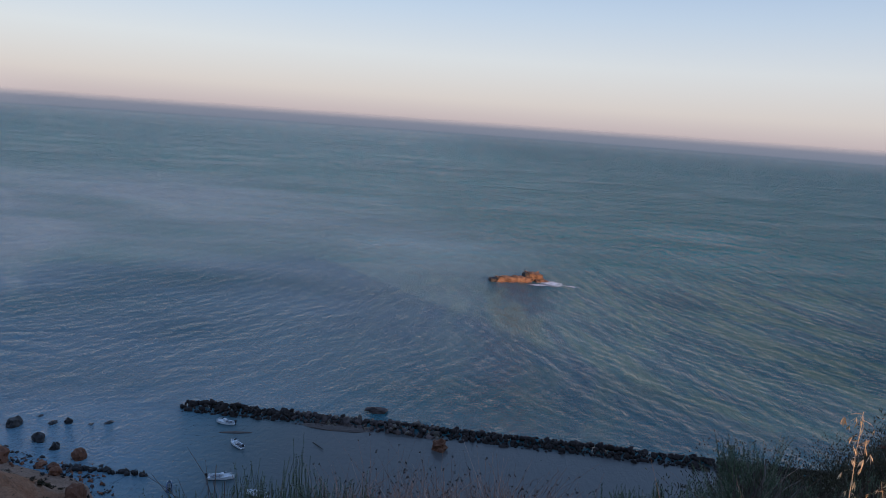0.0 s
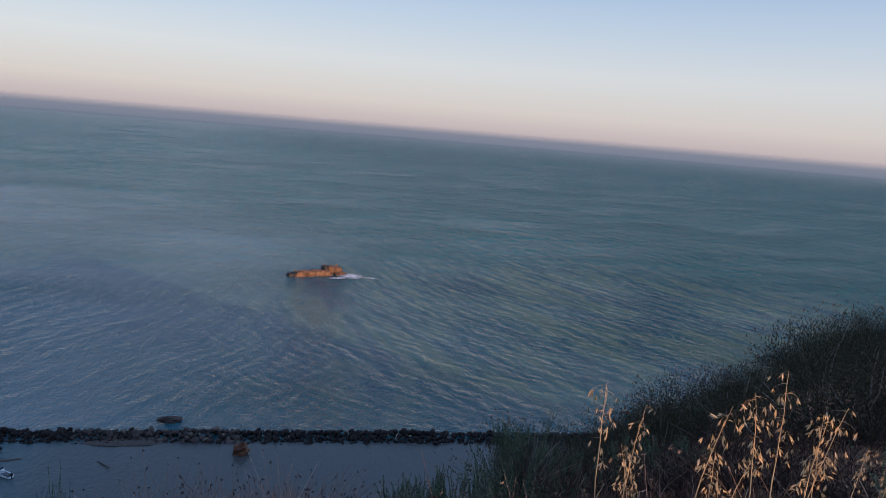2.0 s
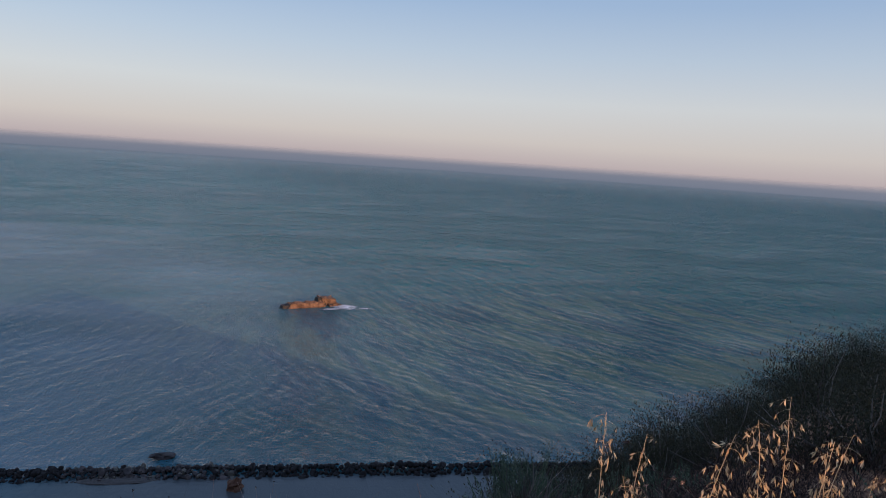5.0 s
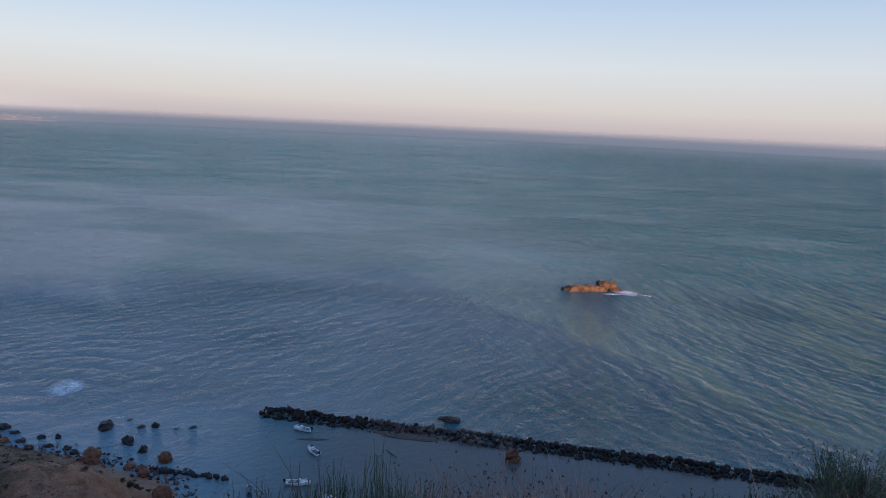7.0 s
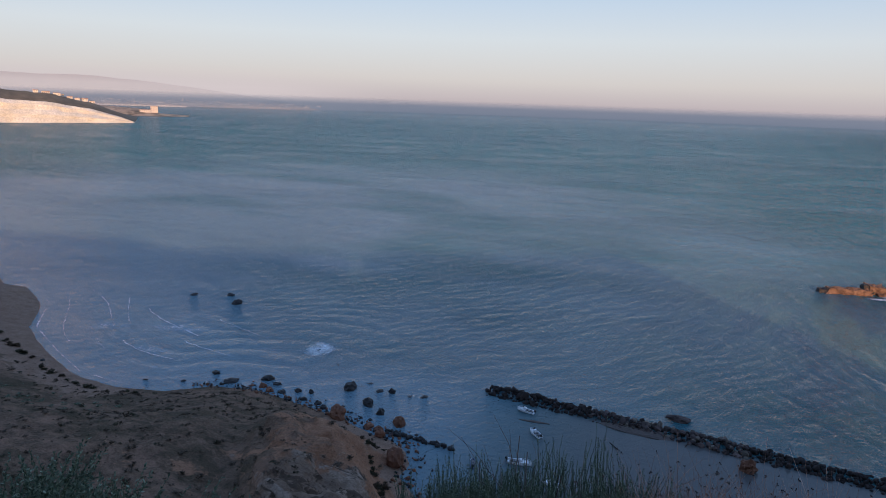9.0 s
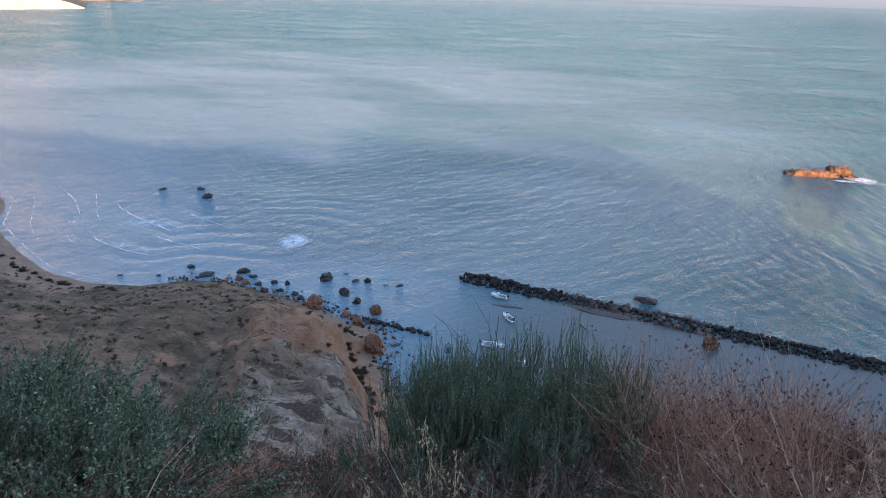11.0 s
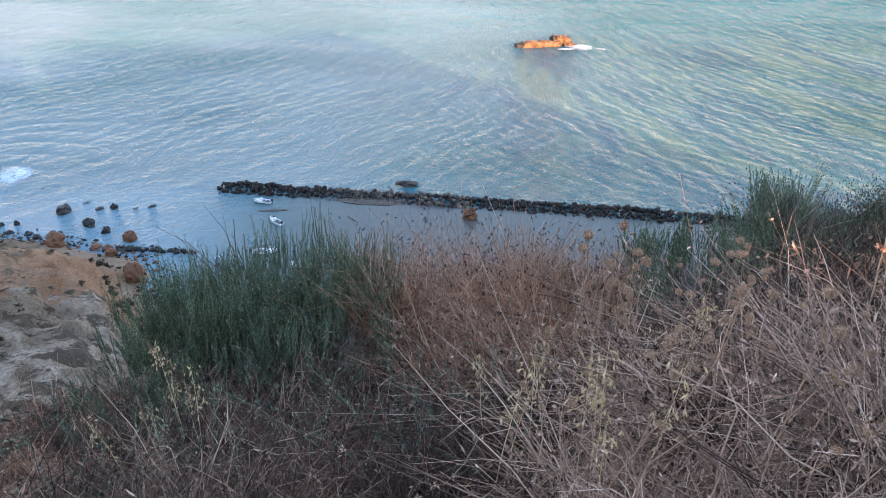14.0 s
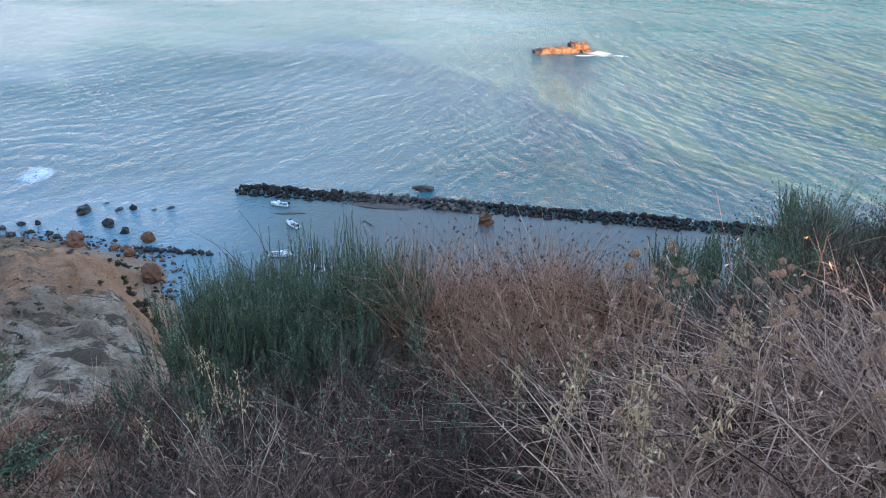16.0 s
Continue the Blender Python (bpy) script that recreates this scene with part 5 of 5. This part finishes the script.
# near-black stems stand in for the shaded holes in the brush
tangle("dead_brush", 33, 135, (-36, 12, 1.2, 4.6), 0.9, (M_DARKDRY, M_DIMDRY, M_DARKDRY, M_DARKRUST, M_DARKDRY), "dark tangled dead brush on the brow, toned down further for shade", (65, 110), 0.0024, 0.55, 0.9)
# every fourth clump is dark, for the shadows between the pale stems
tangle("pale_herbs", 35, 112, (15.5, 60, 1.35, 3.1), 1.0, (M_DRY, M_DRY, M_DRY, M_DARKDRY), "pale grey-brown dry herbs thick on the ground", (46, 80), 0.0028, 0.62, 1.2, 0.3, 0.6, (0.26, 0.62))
tangle("rust_tangle", 45, 46, (-12, 13, 1.8, 4.2), 1.0, (M_DARKRUST, M_DARKDRY, M_DIMDRY), "rust-brown tangled dead herbs on the brow", (60, 100), 0.0022, 0.5, 0.5, 0.1, 0.7, (0.22, 0.45))
tangle("pale_tussock", 46, 20, (-36, -6, 1.6, 3.0), 1.0, (M_DRY, M_DIMDRY, M_DIMDRY), "pale arching dead grass clumps in the dark brush", (80, 130), 0.0025, 0.36, 0.5, 0.0, 0.6, (0.36, 0.58))
# dark clumps added to bring down the bright ground under the oats
tangle("dark_herbs", 44, 46, (36, 62, 2.6, 5.4), 1.0, (M_DARKDRY, M_DARKDRY, M_DIMDRY), "dead herbs under the oats, darkened as if in shade", (50, 80), 0.0024, 0.5, 1.2, 0.1, 0.7, (0.24, 0.46))
tangle("dark_herbs", 41, 40, (8, 46, 3.0, 4.6), 1.0, (M_DARKDRY, M_DIMDRY), "dark dead herbs below the pale ones", (50, 90), 0.0022, 0.42, 1.5, 0.2, 0.6, (0.2, 0.4))
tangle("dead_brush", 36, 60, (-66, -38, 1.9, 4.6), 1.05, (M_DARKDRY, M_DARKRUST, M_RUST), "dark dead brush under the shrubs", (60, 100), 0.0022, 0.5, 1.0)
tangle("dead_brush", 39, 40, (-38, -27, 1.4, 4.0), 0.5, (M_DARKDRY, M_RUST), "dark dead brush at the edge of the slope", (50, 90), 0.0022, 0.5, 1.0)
tangle("slope_brush", 43, 60, (-46, -24, 3.6, 9.0), 0.8, (M_RUST, M_DARKDRY, M_DIMDRY), "brown dry scrub on the slope below the brow", (50, 80), 0.003, 0.45, 1.2)
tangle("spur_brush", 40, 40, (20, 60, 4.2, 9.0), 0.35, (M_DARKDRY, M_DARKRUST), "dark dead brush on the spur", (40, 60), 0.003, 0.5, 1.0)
thicket("slope_grass", 37, 4000, (-62, 30, 4.5, 14.0), 0.5, M_RUST, "brown dry grass on the slope below the brow", 0.4, 0.004, 0.3, 0.1, 1, 0.4)
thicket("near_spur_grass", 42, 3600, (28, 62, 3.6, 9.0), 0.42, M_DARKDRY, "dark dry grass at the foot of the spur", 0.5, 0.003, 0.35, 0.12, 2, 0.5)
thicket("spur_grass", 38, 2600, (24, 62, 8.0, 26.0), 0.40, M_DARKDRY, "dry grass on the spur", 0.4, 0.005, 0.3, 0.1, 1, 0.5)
thicket("pink_grass", 47, 2600, (50, 63, 8.5, 14.0), 0.50, M_RUST, "pinkish dry grass on the upper spur", 0.22, 0.0035, 0.2, 0.05, 1, 0.4)


def low_herbs():
    rng = np.random.RandomState(72)
    foot = scatter(rng, 520, -36, 14, 2.4, 4.8)
    keep = fbm(foot[:, 0], foot[:, 1], 0.9, 3, 5) > 0.02
    foot = foot[keep]
    n = len(foot)
    st = stems(rng, foot, turned(rng, n, 0.5), rng.uniform(0.3, 0.7, n), 0.0024, 0.3, 0.05, 5, 3)
    per = 26
    k = rng.randint(1, 5, (n, per))
    pos = (st[2][np.arange(n)[:, None], k] + (st[2][np.arange(n)[:, None], k + 1] - st[2][np.arange(n)[:, None], k]) * rng.rand(n, per, 1)).reshape(-1, 3)
    lv = blades(rng, pos, unit(rng.normal(size=pos.shape) + (0, 0, 0.6)), rng.uniform(0.014, 0.03, len(pos)), 0.009)
    tagged(new("green_herbs", fast_mesh("green_herbs", [st[:2], lv], M_GREENLEAF)), "green leafy sprigs among the dry brush", "herbs", kind="stuff")


low_herbs()


def bare_branches():
    rng = np.random.RandomState(71)
    for i in range(44):
        az = -32 + 84 * (i + rng.rand()) / 44
        p = polar(az, rng.uniform(2.7, 3.9))
        st = stems(rng, np.zeros((1, 3)), turned(rng, 1, 1.2), rng.uniform(0.4, 0.85), rng.uniform(0.0028, 0.0045), 0.4, 0.25, 8, 5, 0.016)
        q = st[2][0]
        k = rng.randint(2, 7, 5)
        tw = stems(rng, q[k], unit(unit(q[k + 1] - q[k]) + rng.normal(0, 0.5, (5, 3))), rng.uniform(0.12, 0.3, 5), 0.0016, 0.3, 0.1, 4, 3, 0.01)
        ob = new("dry_branch", fast_mesh("dry_branch", [st[:2], tw[:2]], M_DRY if i % 3 == 0 else M_DIMDRY))
        ob.matrix_world = pose(p.x, p.y, ground_z(p.x, p.y) + 0.02, 0, 0, 0)
        tagged(ob, "bare pale dry branch arching through the brush", "branch", "bare branches in the brush")


bare_branches()


def umbel_plant(name, seed, tall, heads):
    """A dried wild carrot: a forked stem with curled nests of rays."""
    rng = np.random.RandomState(seed)
    th = thing(name, pose(0, 0, 0), "dried wild carrot with curled brown seed nests", "dry herb", "dried umbels by the viewpoint")
    base = np.array([[0, 0, 0.0]])
    main = stems(rng, base, turned(rng, 1, 0.14), tall * 0.8, 0.0045, 0.12, 0.0, 8, 5, 0.004)
    pts = main[2][0]
    part("stem", fast_mesh("stem", [main[:2]], M_DRY), M_DRY, th)
    for h in range(heads):
        k = 8 if h == 0 else rng.randint(4, 8)
        w = unit(np.array([[rng.normal(0, 0.35), rng.normal(0, 0.35), 1.0]]))
        br = stems(rng, pts[k][None], w, tall * rng.uniform(0.16, 0.3), 0.003, 0.12, 0, 5, 4, 0.004)
        b = part("branch", fast_mesh("branch", [br[:2]], M_DRY), M_DRY, th)
        tip = br[2][0, -1]
        up = unit(br[2][0, -1] - br[2][0, -2])
        # ribs arch out from the tip and close again over the seeds
        n = 34
        e1 = unit(np.cross(up, (0.3, 1.0, 0.2)))
        e2 = np.cross(up, e1)
        wide, high = rng.uniform(0.014, 0.021), rng.uniform(0.026, 0.036)
        a = np.arange(n) * 2 * np.pi / n + rng.uniform(0, 0.15, n)
        spoke = np.cos(a)[:, None] * e1 + np.sin(a)[:, None] * e2
        u = np.linspace(0, 1, 5)
        line = tip + spoke[:, None] * (wide * np.sin(np.pi * (0.06 + 0.80 * u)) * rng.uniform(0.75, 1.15, (n, 1)))[..., None] + (up * high) * u[None, :, None]
        ribs = [stems(rng, line[:, q], unit(line[:, q + 1] - line[:, q]), np.linalg.norm(line[:, q + 1] - line[:, q], axis=1), 0.0019, 0.0, 0.0, 1, 3)[:2] for q in range(4)]
        q = line[:, 1:].reshape(-1, 3) + rng.normal(0, 0.0025, (n * 4, 3))
        seeds = blades(rng, q, unit(rng.normal(size=q.shape)), 0.008, 0.0055)
        part("seed_nest", fast_mesh("seed_nest", [*ribs, seeds], M_HEAD), M_HEAD, b, "curled brown seed nest")
    return th


def place(ob, az, r, turn, scale=1.0, below=None, tall=1.4):
    p = polar(az, r)
    if below:
        scale = min(scale, max(0.35, (70 - r * math.tan(radians(below)) - ground_z(p.x, p.y)) / tall))
    return copy_thing(ob, pose(p.x, p.y, ground_z(p.x, p.y) - 0.03, 0, 0, turn) @ Matrix.Diagonal((scale, scale, scale, 1)))


def drop(ob):
    for o in (*ob.children_recursive, ob):
        bpy.data.objects.remove(o)


rng = random.Random(21)
pool = [umbel_plant("wild_carrot", 60 + i, 1.15 + 0.1 * (i % 3), 2 + i % 3) for i in range(5)]
for i in range(46):
    az = 8 + 42 * (i + rng.random()) / 46
    place(pool[i % 5], az, rng.uniform(1.7, 3.9), rng.uniform(0, 360), rng.uniform(0.72, 1.12), rng.uniform(23, 29) if az > 15 else rng.uniform(34, 39))
for i in range(5):
    place(pool[i % 5], rng.uniform(-8, 8), rng.uniform(4.6, 6.4), rng.uniform(0, 360), rng.uniform(0.7, 1.0), rng.uniform(28, 31))
# tall nests against the dark shrubs: azimuth, distance, angle below the horizon
for i, (az, r, el) in enumerate(((19.5, 2.2, 25.0), (20.4, 2.25, 25.6), (23.5, 2.3, 24.2), (25.2, 2.1, 25.4), (26.8, 2.3, 23.8), (28.5, 2.2, 25.0), (30, 2.0, 26.0), (31.5, 2.3, 24.6), (22, 2.0, 28.0),
                               (17, 2.3, 29.0), (33, 2.1, 27.5), (27.5, 1.9, 28.5), (15, 2.2, 31.0), (24.5, 2.2, 30.0), (35, 2.2, 26.5), (37.5, 2.3, 25.5))):
    p = polar(az, r)
    place(pool[i % 5], az, r, i * 67, (70 - r * math.tan(radians(el)) - ground_z(p.x, p.y)) / 1.32)
for ob in pool:
    drop(ob)


def oat_plant(name, seed, tall, label, n=16):
    """Wild oats: a leaning culm with hanging, pointed spikelets."""
    rng = np.random.RandomState(seed)
    th = thing(name, pose(0, 0, 0), label, "wild oats", "wild oats on the brow")
    culm = stems(rng, np.zeros((1, 3)), turned(rng, 1, 0.1), tall, 0.0040, 0.10, 0.02, 10, 5, 0.002)
    pts = culm[2][0]
    u = np.sort(rng.uniform(0.62, 1.0, n))
    k = np.minimum((u * 10).astype(int), 9)
    pos = pts[k] + (pts[k + 1] - pts[k]) * (u * 10 - k)[:, None]
    out = unit(np.stack([rng.normal(size=n), rng.normal(size=n), rng.uniform(-0.1, 0.5, n)], 1))
    ped = stems(rng, pos, out, rng.uniform(0.02, 0.08, n), 0.0009, 0.1, 0.55, 3, 3)
    tips = ped[2][:, -1]
    leaf = stems(rng, pts[rng.randint(1, 5, 3)], turned(rng, 3, 0.6), rng.uniform(0.15, 0.3, 3), 0.002, 0.2, 0.5, 4, 3)
    part("culm", fast_mesh("culm", [culm[:2], ped[:2], leaf[:2]], M_STRAW), M_STRAW, th)
    for q in tips:
        ob = new("spikelet", SPIKELETS[rng.randint(4)])
        ob.parent = th
        ob.matrix_basis = pose(*q, rng.normal(0, 22), rng.normal(0, 22), rng.uniform(0, 360)) @ Matrix.Scale(rng.uniform(0.95, 1.5), 4)
    return th


def spikelet_mesh(seed):
    """Three papery glumes hanging from one point."""
    rng = np.random.RandomState(seed)
    d = unit(np.array([[0, 0, -1.0]] * 3) + rng.normal(0, 0.2, (3, 3)))
    return fast_mesh("spikelet", [blades(rng, np.zeros((3, 3)), d, rng.uniform(0.024, 0.040, 3), 0.0066)], M_STRAW)


SPIKELETS = [spikelet_mesh(i) for i in range(4)]
oats = [oat_plant("wild_oat", 80 + i, 1.0 + 0.06 * (i % 3), "golden wild oat stalk with hanging spikelets", 26) for i in range(6)]
# az from the viewpoint, distance, height of the tip above the sea
spots = [(34.6, 3.62, 69.12), (36.2, 3.66, 69.06), (37.2, 3.5, 68.9), (40.5, 3.55, 69.2), (42, 3.4, 69.0), (43, 3.5, 69.1), (45.0, 3.55, 69.27), (46.4, 3.6, 69.36),
         (48, 3.5, 69.28), (48.8, 3.4, 69.22), (49.6, 3.5, 69.25), (50.4, 3.45, 69.1), (53, 3.6, 69.1), (44, 3.3, 68.95), (56, 3.7, 69.1), (38.5, 3.5, 68.85)]
for i, (az, r, tip) in enumerate(spots):
    p = polar(az, r)
    place(oats[i % 6], az, r, i * 77, (tip - ground_z(p.x, p.y)) / (1.0 + 0.06 * (i % 3)))
for i in range(14):
    place(oats[i % 6], rng.uniform(2, 26), rng.uniform(1.8, 3.0), rng.uniform(0, 360), rng.uniform(0.6, 0.9), rng.uniform(27, 34), 1.1)
for i in range(6):
    place(oats[i % 6], rng.uniform(-28, -18), rng.uniform(3.0, 3.8), rng.uniform(0, 360), rng.uniform(0.5, 0.75))
for ob in oats:
    drop(ob)


# scrub on the spur, the slope and the bench --------------------------------------
def scrub_mesh(seed, clumps, per, leaf, mat):
    """A rounded, uneven bush of leaf clumps; about one metre across, foot at zero."""
    rng = np.random.RandomState(seed)
    c = unit(rng.normal(size=(clumps, 3))) * rng.uniform(0.1, 0.42, (clumps, 1))
    c[:, 2] = np.abs(c[:, 2]) * 1.25 + 0.08
    p = np.repeat(c, per, 0) + rng.normal(0, 0.050, (clumps * per, 3))
    p[:, 2] = np.clip(p[:, 2], 0.0, None)
    d = unit(p - (0, 0, 0.1) + rng.normal(0, 0.35, p.shape) + (0, 0, 0.5))
    lv = blades(rng, p, d, leaf * rng.uniform(0.7, 1.5, len(p)), leaf * 0.42)
    top = c[rng.randint(0, clumps, 26)]
    st = stems(rng, np.zeros((26, 3)), unit(top + 1e-6), np.linalg.norm(top, axis=1) * 0.9, 0.008, 0.12, -0.05, 4, 3, 0.02)
    return fast_mesh("scrub", [lv], mat), fast_mesh("scrub_wood", [st[:2]], M_WOOD)


M_BENCHDRY = stem_material("brown_bench_scrub", (0.048, 0.034, 0.022), (0.095, 0.065, 0.042), (0.165, 0.110, 0.070))
olive_pool = [scrub_mesh(100 + i, 120, 36, 0.0165, M_OLIVE) for i in range(5)]
tiny_pool = [scrub_mesh(140 + i, 8, 9, 0.27, m) for i, m in enumerate((M_OLIVE, M_OLIVE, M_BENCHDRY, M_BENCHDRY, M_GREENLEAF))]
far_pool = [scrub_mesh(120 + i, 26, 22, 0.13, m) for i, m in enumerate((M_OLIVE, M_OLIVE, M_BENCHDRY, M_BENCHDRY, M_GREENLEAF))]


def bush(pool_item, x, y, s, h, turn, label, group):
    foliage, wood = pool_item
    th = thing("scrub_bush", pose(x, y, ground_z(x, y) - 0.04, 0, 0, turn), label, "bush", group)
    th.scale = (s, s, s * h)
    part("foliage", foliage, None, th)
    part("branch", wood, None, th)


rng = random.Random(33)
for i in range(118):
    az = rng.uniform(26, 62)
    r = rng.uniform(7.5, 25)
    p = polar(az, r)
    bush(olive_pool[i % 5], p.x, p.y, rng.uniform(1.1, 2.2) + 0.03 * (r - 8), rng.uniform(0.75, 1.1), rng.uniform(0, 360), "dark olive scrub bush on the spur", "scrub on the spur")
for i in range(30):
    az = rng.uniform(-60, 12)
    p = polar(az, rng.uniform(9, 34))
    bush(olive_pool[i % 5], p.x, p.y, rng.uniform(0.7, 1.6), rng.uniform(0.5, 0.8), rng.uniform(0, 360), "dark scrub bush on the steep slope", "scrub on the slope")

line = [(-211, 131.0), (-195, 126.5), (-179, 121), (-168, 117), (-161, 115.5), (-150, 113.5), (-140, 113), (-128, 115.5)]
for a, b in zip(line, line[1:]):
    a, b = Vector(a), Vector(b)
    for j in range(int((b - a).length / 2.6)):
        p = a.lerp(b, rng.random())
        bush(far_pool[rng.choice((0, 1, 2))], p.x + rng.gauss(0, 0.6), p.y + rng.gauss(0, 0.6), rng.uniform(1.4, 2.9), rng.uniform(0.4, 0.65), rng.uniform(0, 360), "dark scrub bush behind the beach", "scrub behind the beach")


def bench_scrub(n, seed):
    """Low cushions strewn over the bench, beyond counting."""
    rng = random.Random(seed)
    chunks = {}
    count = 0
    geo = []
    for foliage, wood in tiny_pool:
        v = np.empty(len(foliage.vertices) * 3)
        foliage.vertices.foreach_get("co", v)
        geo.append((v.reshape(-1, 3), np.array([[0, 1, 2], [0, 2, 3]])[None].repeat(len(v) // 12, 0).reshape(-1, 3) + np.repeat(np.arange(len(v) // 12) * 4, 2)[:, None]))
    while count < n:
        x, y = rng.uniform(-185, -36), rng.uniform(50, 131)
        s = float(inland(np.array([x]), np.array([y]))[0])
        u, v = along(np.array([x]), np.array([y]), (-69, 113), (-36, 61))
        bare = abs(v[0]) < 9 and u[0] > 0
        if s < 3 or (bare and rng.random() < 0.8) or math.hypot(x, y) > 205:
            continue
        green = -155 < x < -120 and 88 < y < 104
        k = 4 if green and rng.random() < 0.7 else rng.choice((0, 2, 3, 2, 3, 1, 2, 3))
        sc = 0.35 + 1.5 * rng.random() ** 3.5
        a = rng.uniform(0, 6.28)
        p, f = geo[k]
        q = np.stack([p[:, 0] * math.cos(a) - p[:, 1] * math.sin(a), p[:, 0] * math.sin(a) + p[:, 1] * math.cos(a), p[:, 2] * rng.uniform(0.22, 0.5)], 1) * sc
        name = "olive" if k < 2 else "brown" if k < 4 else "green"
        chunks.setdefault(name, []).append((q + (x, y, ground_z(x, y) - 0.03), f))
        count += 1
    for name, mat in (("olive", M_OLIVE), ("brown", M_BENCHDRY), ("green", M_GREENLEAF)):
        tagged(new(name + "_scrub", fast_mesh(name + "_scrub", chunks[name], mat)), "low " + name + " scrub cushions strewn over the bench", "scrub", kind="stuff")


bench_scrub(2600, 44)


def hump_scrub():
    """Dark bushes along the seaward foot of the marl hump."""
    rng = random.Random(61)
    line = [(-67, 116), (-62, 109), (-57, 102), (-51, 95), (-45, 88)]
    for a, b in zip(line, line[1:]):
        a, b = Vector(a), Vector(b)
        for j in range(7):
            p = a.lerp(b, rng.random())
            bush(far_pool[rng.choice((0, 0, 1, 2))], p.x + rng.gauss(0, 0.9), p.y + rng.gauss(0, 0.9), rng.uniform(1.3, 2.6), rng.uniform(0.45, 0.7), rng.uniform(0, 360),
                 "dark scrub bush at the foot of the marl hump", "scrub below the hump")


hump_scrub()
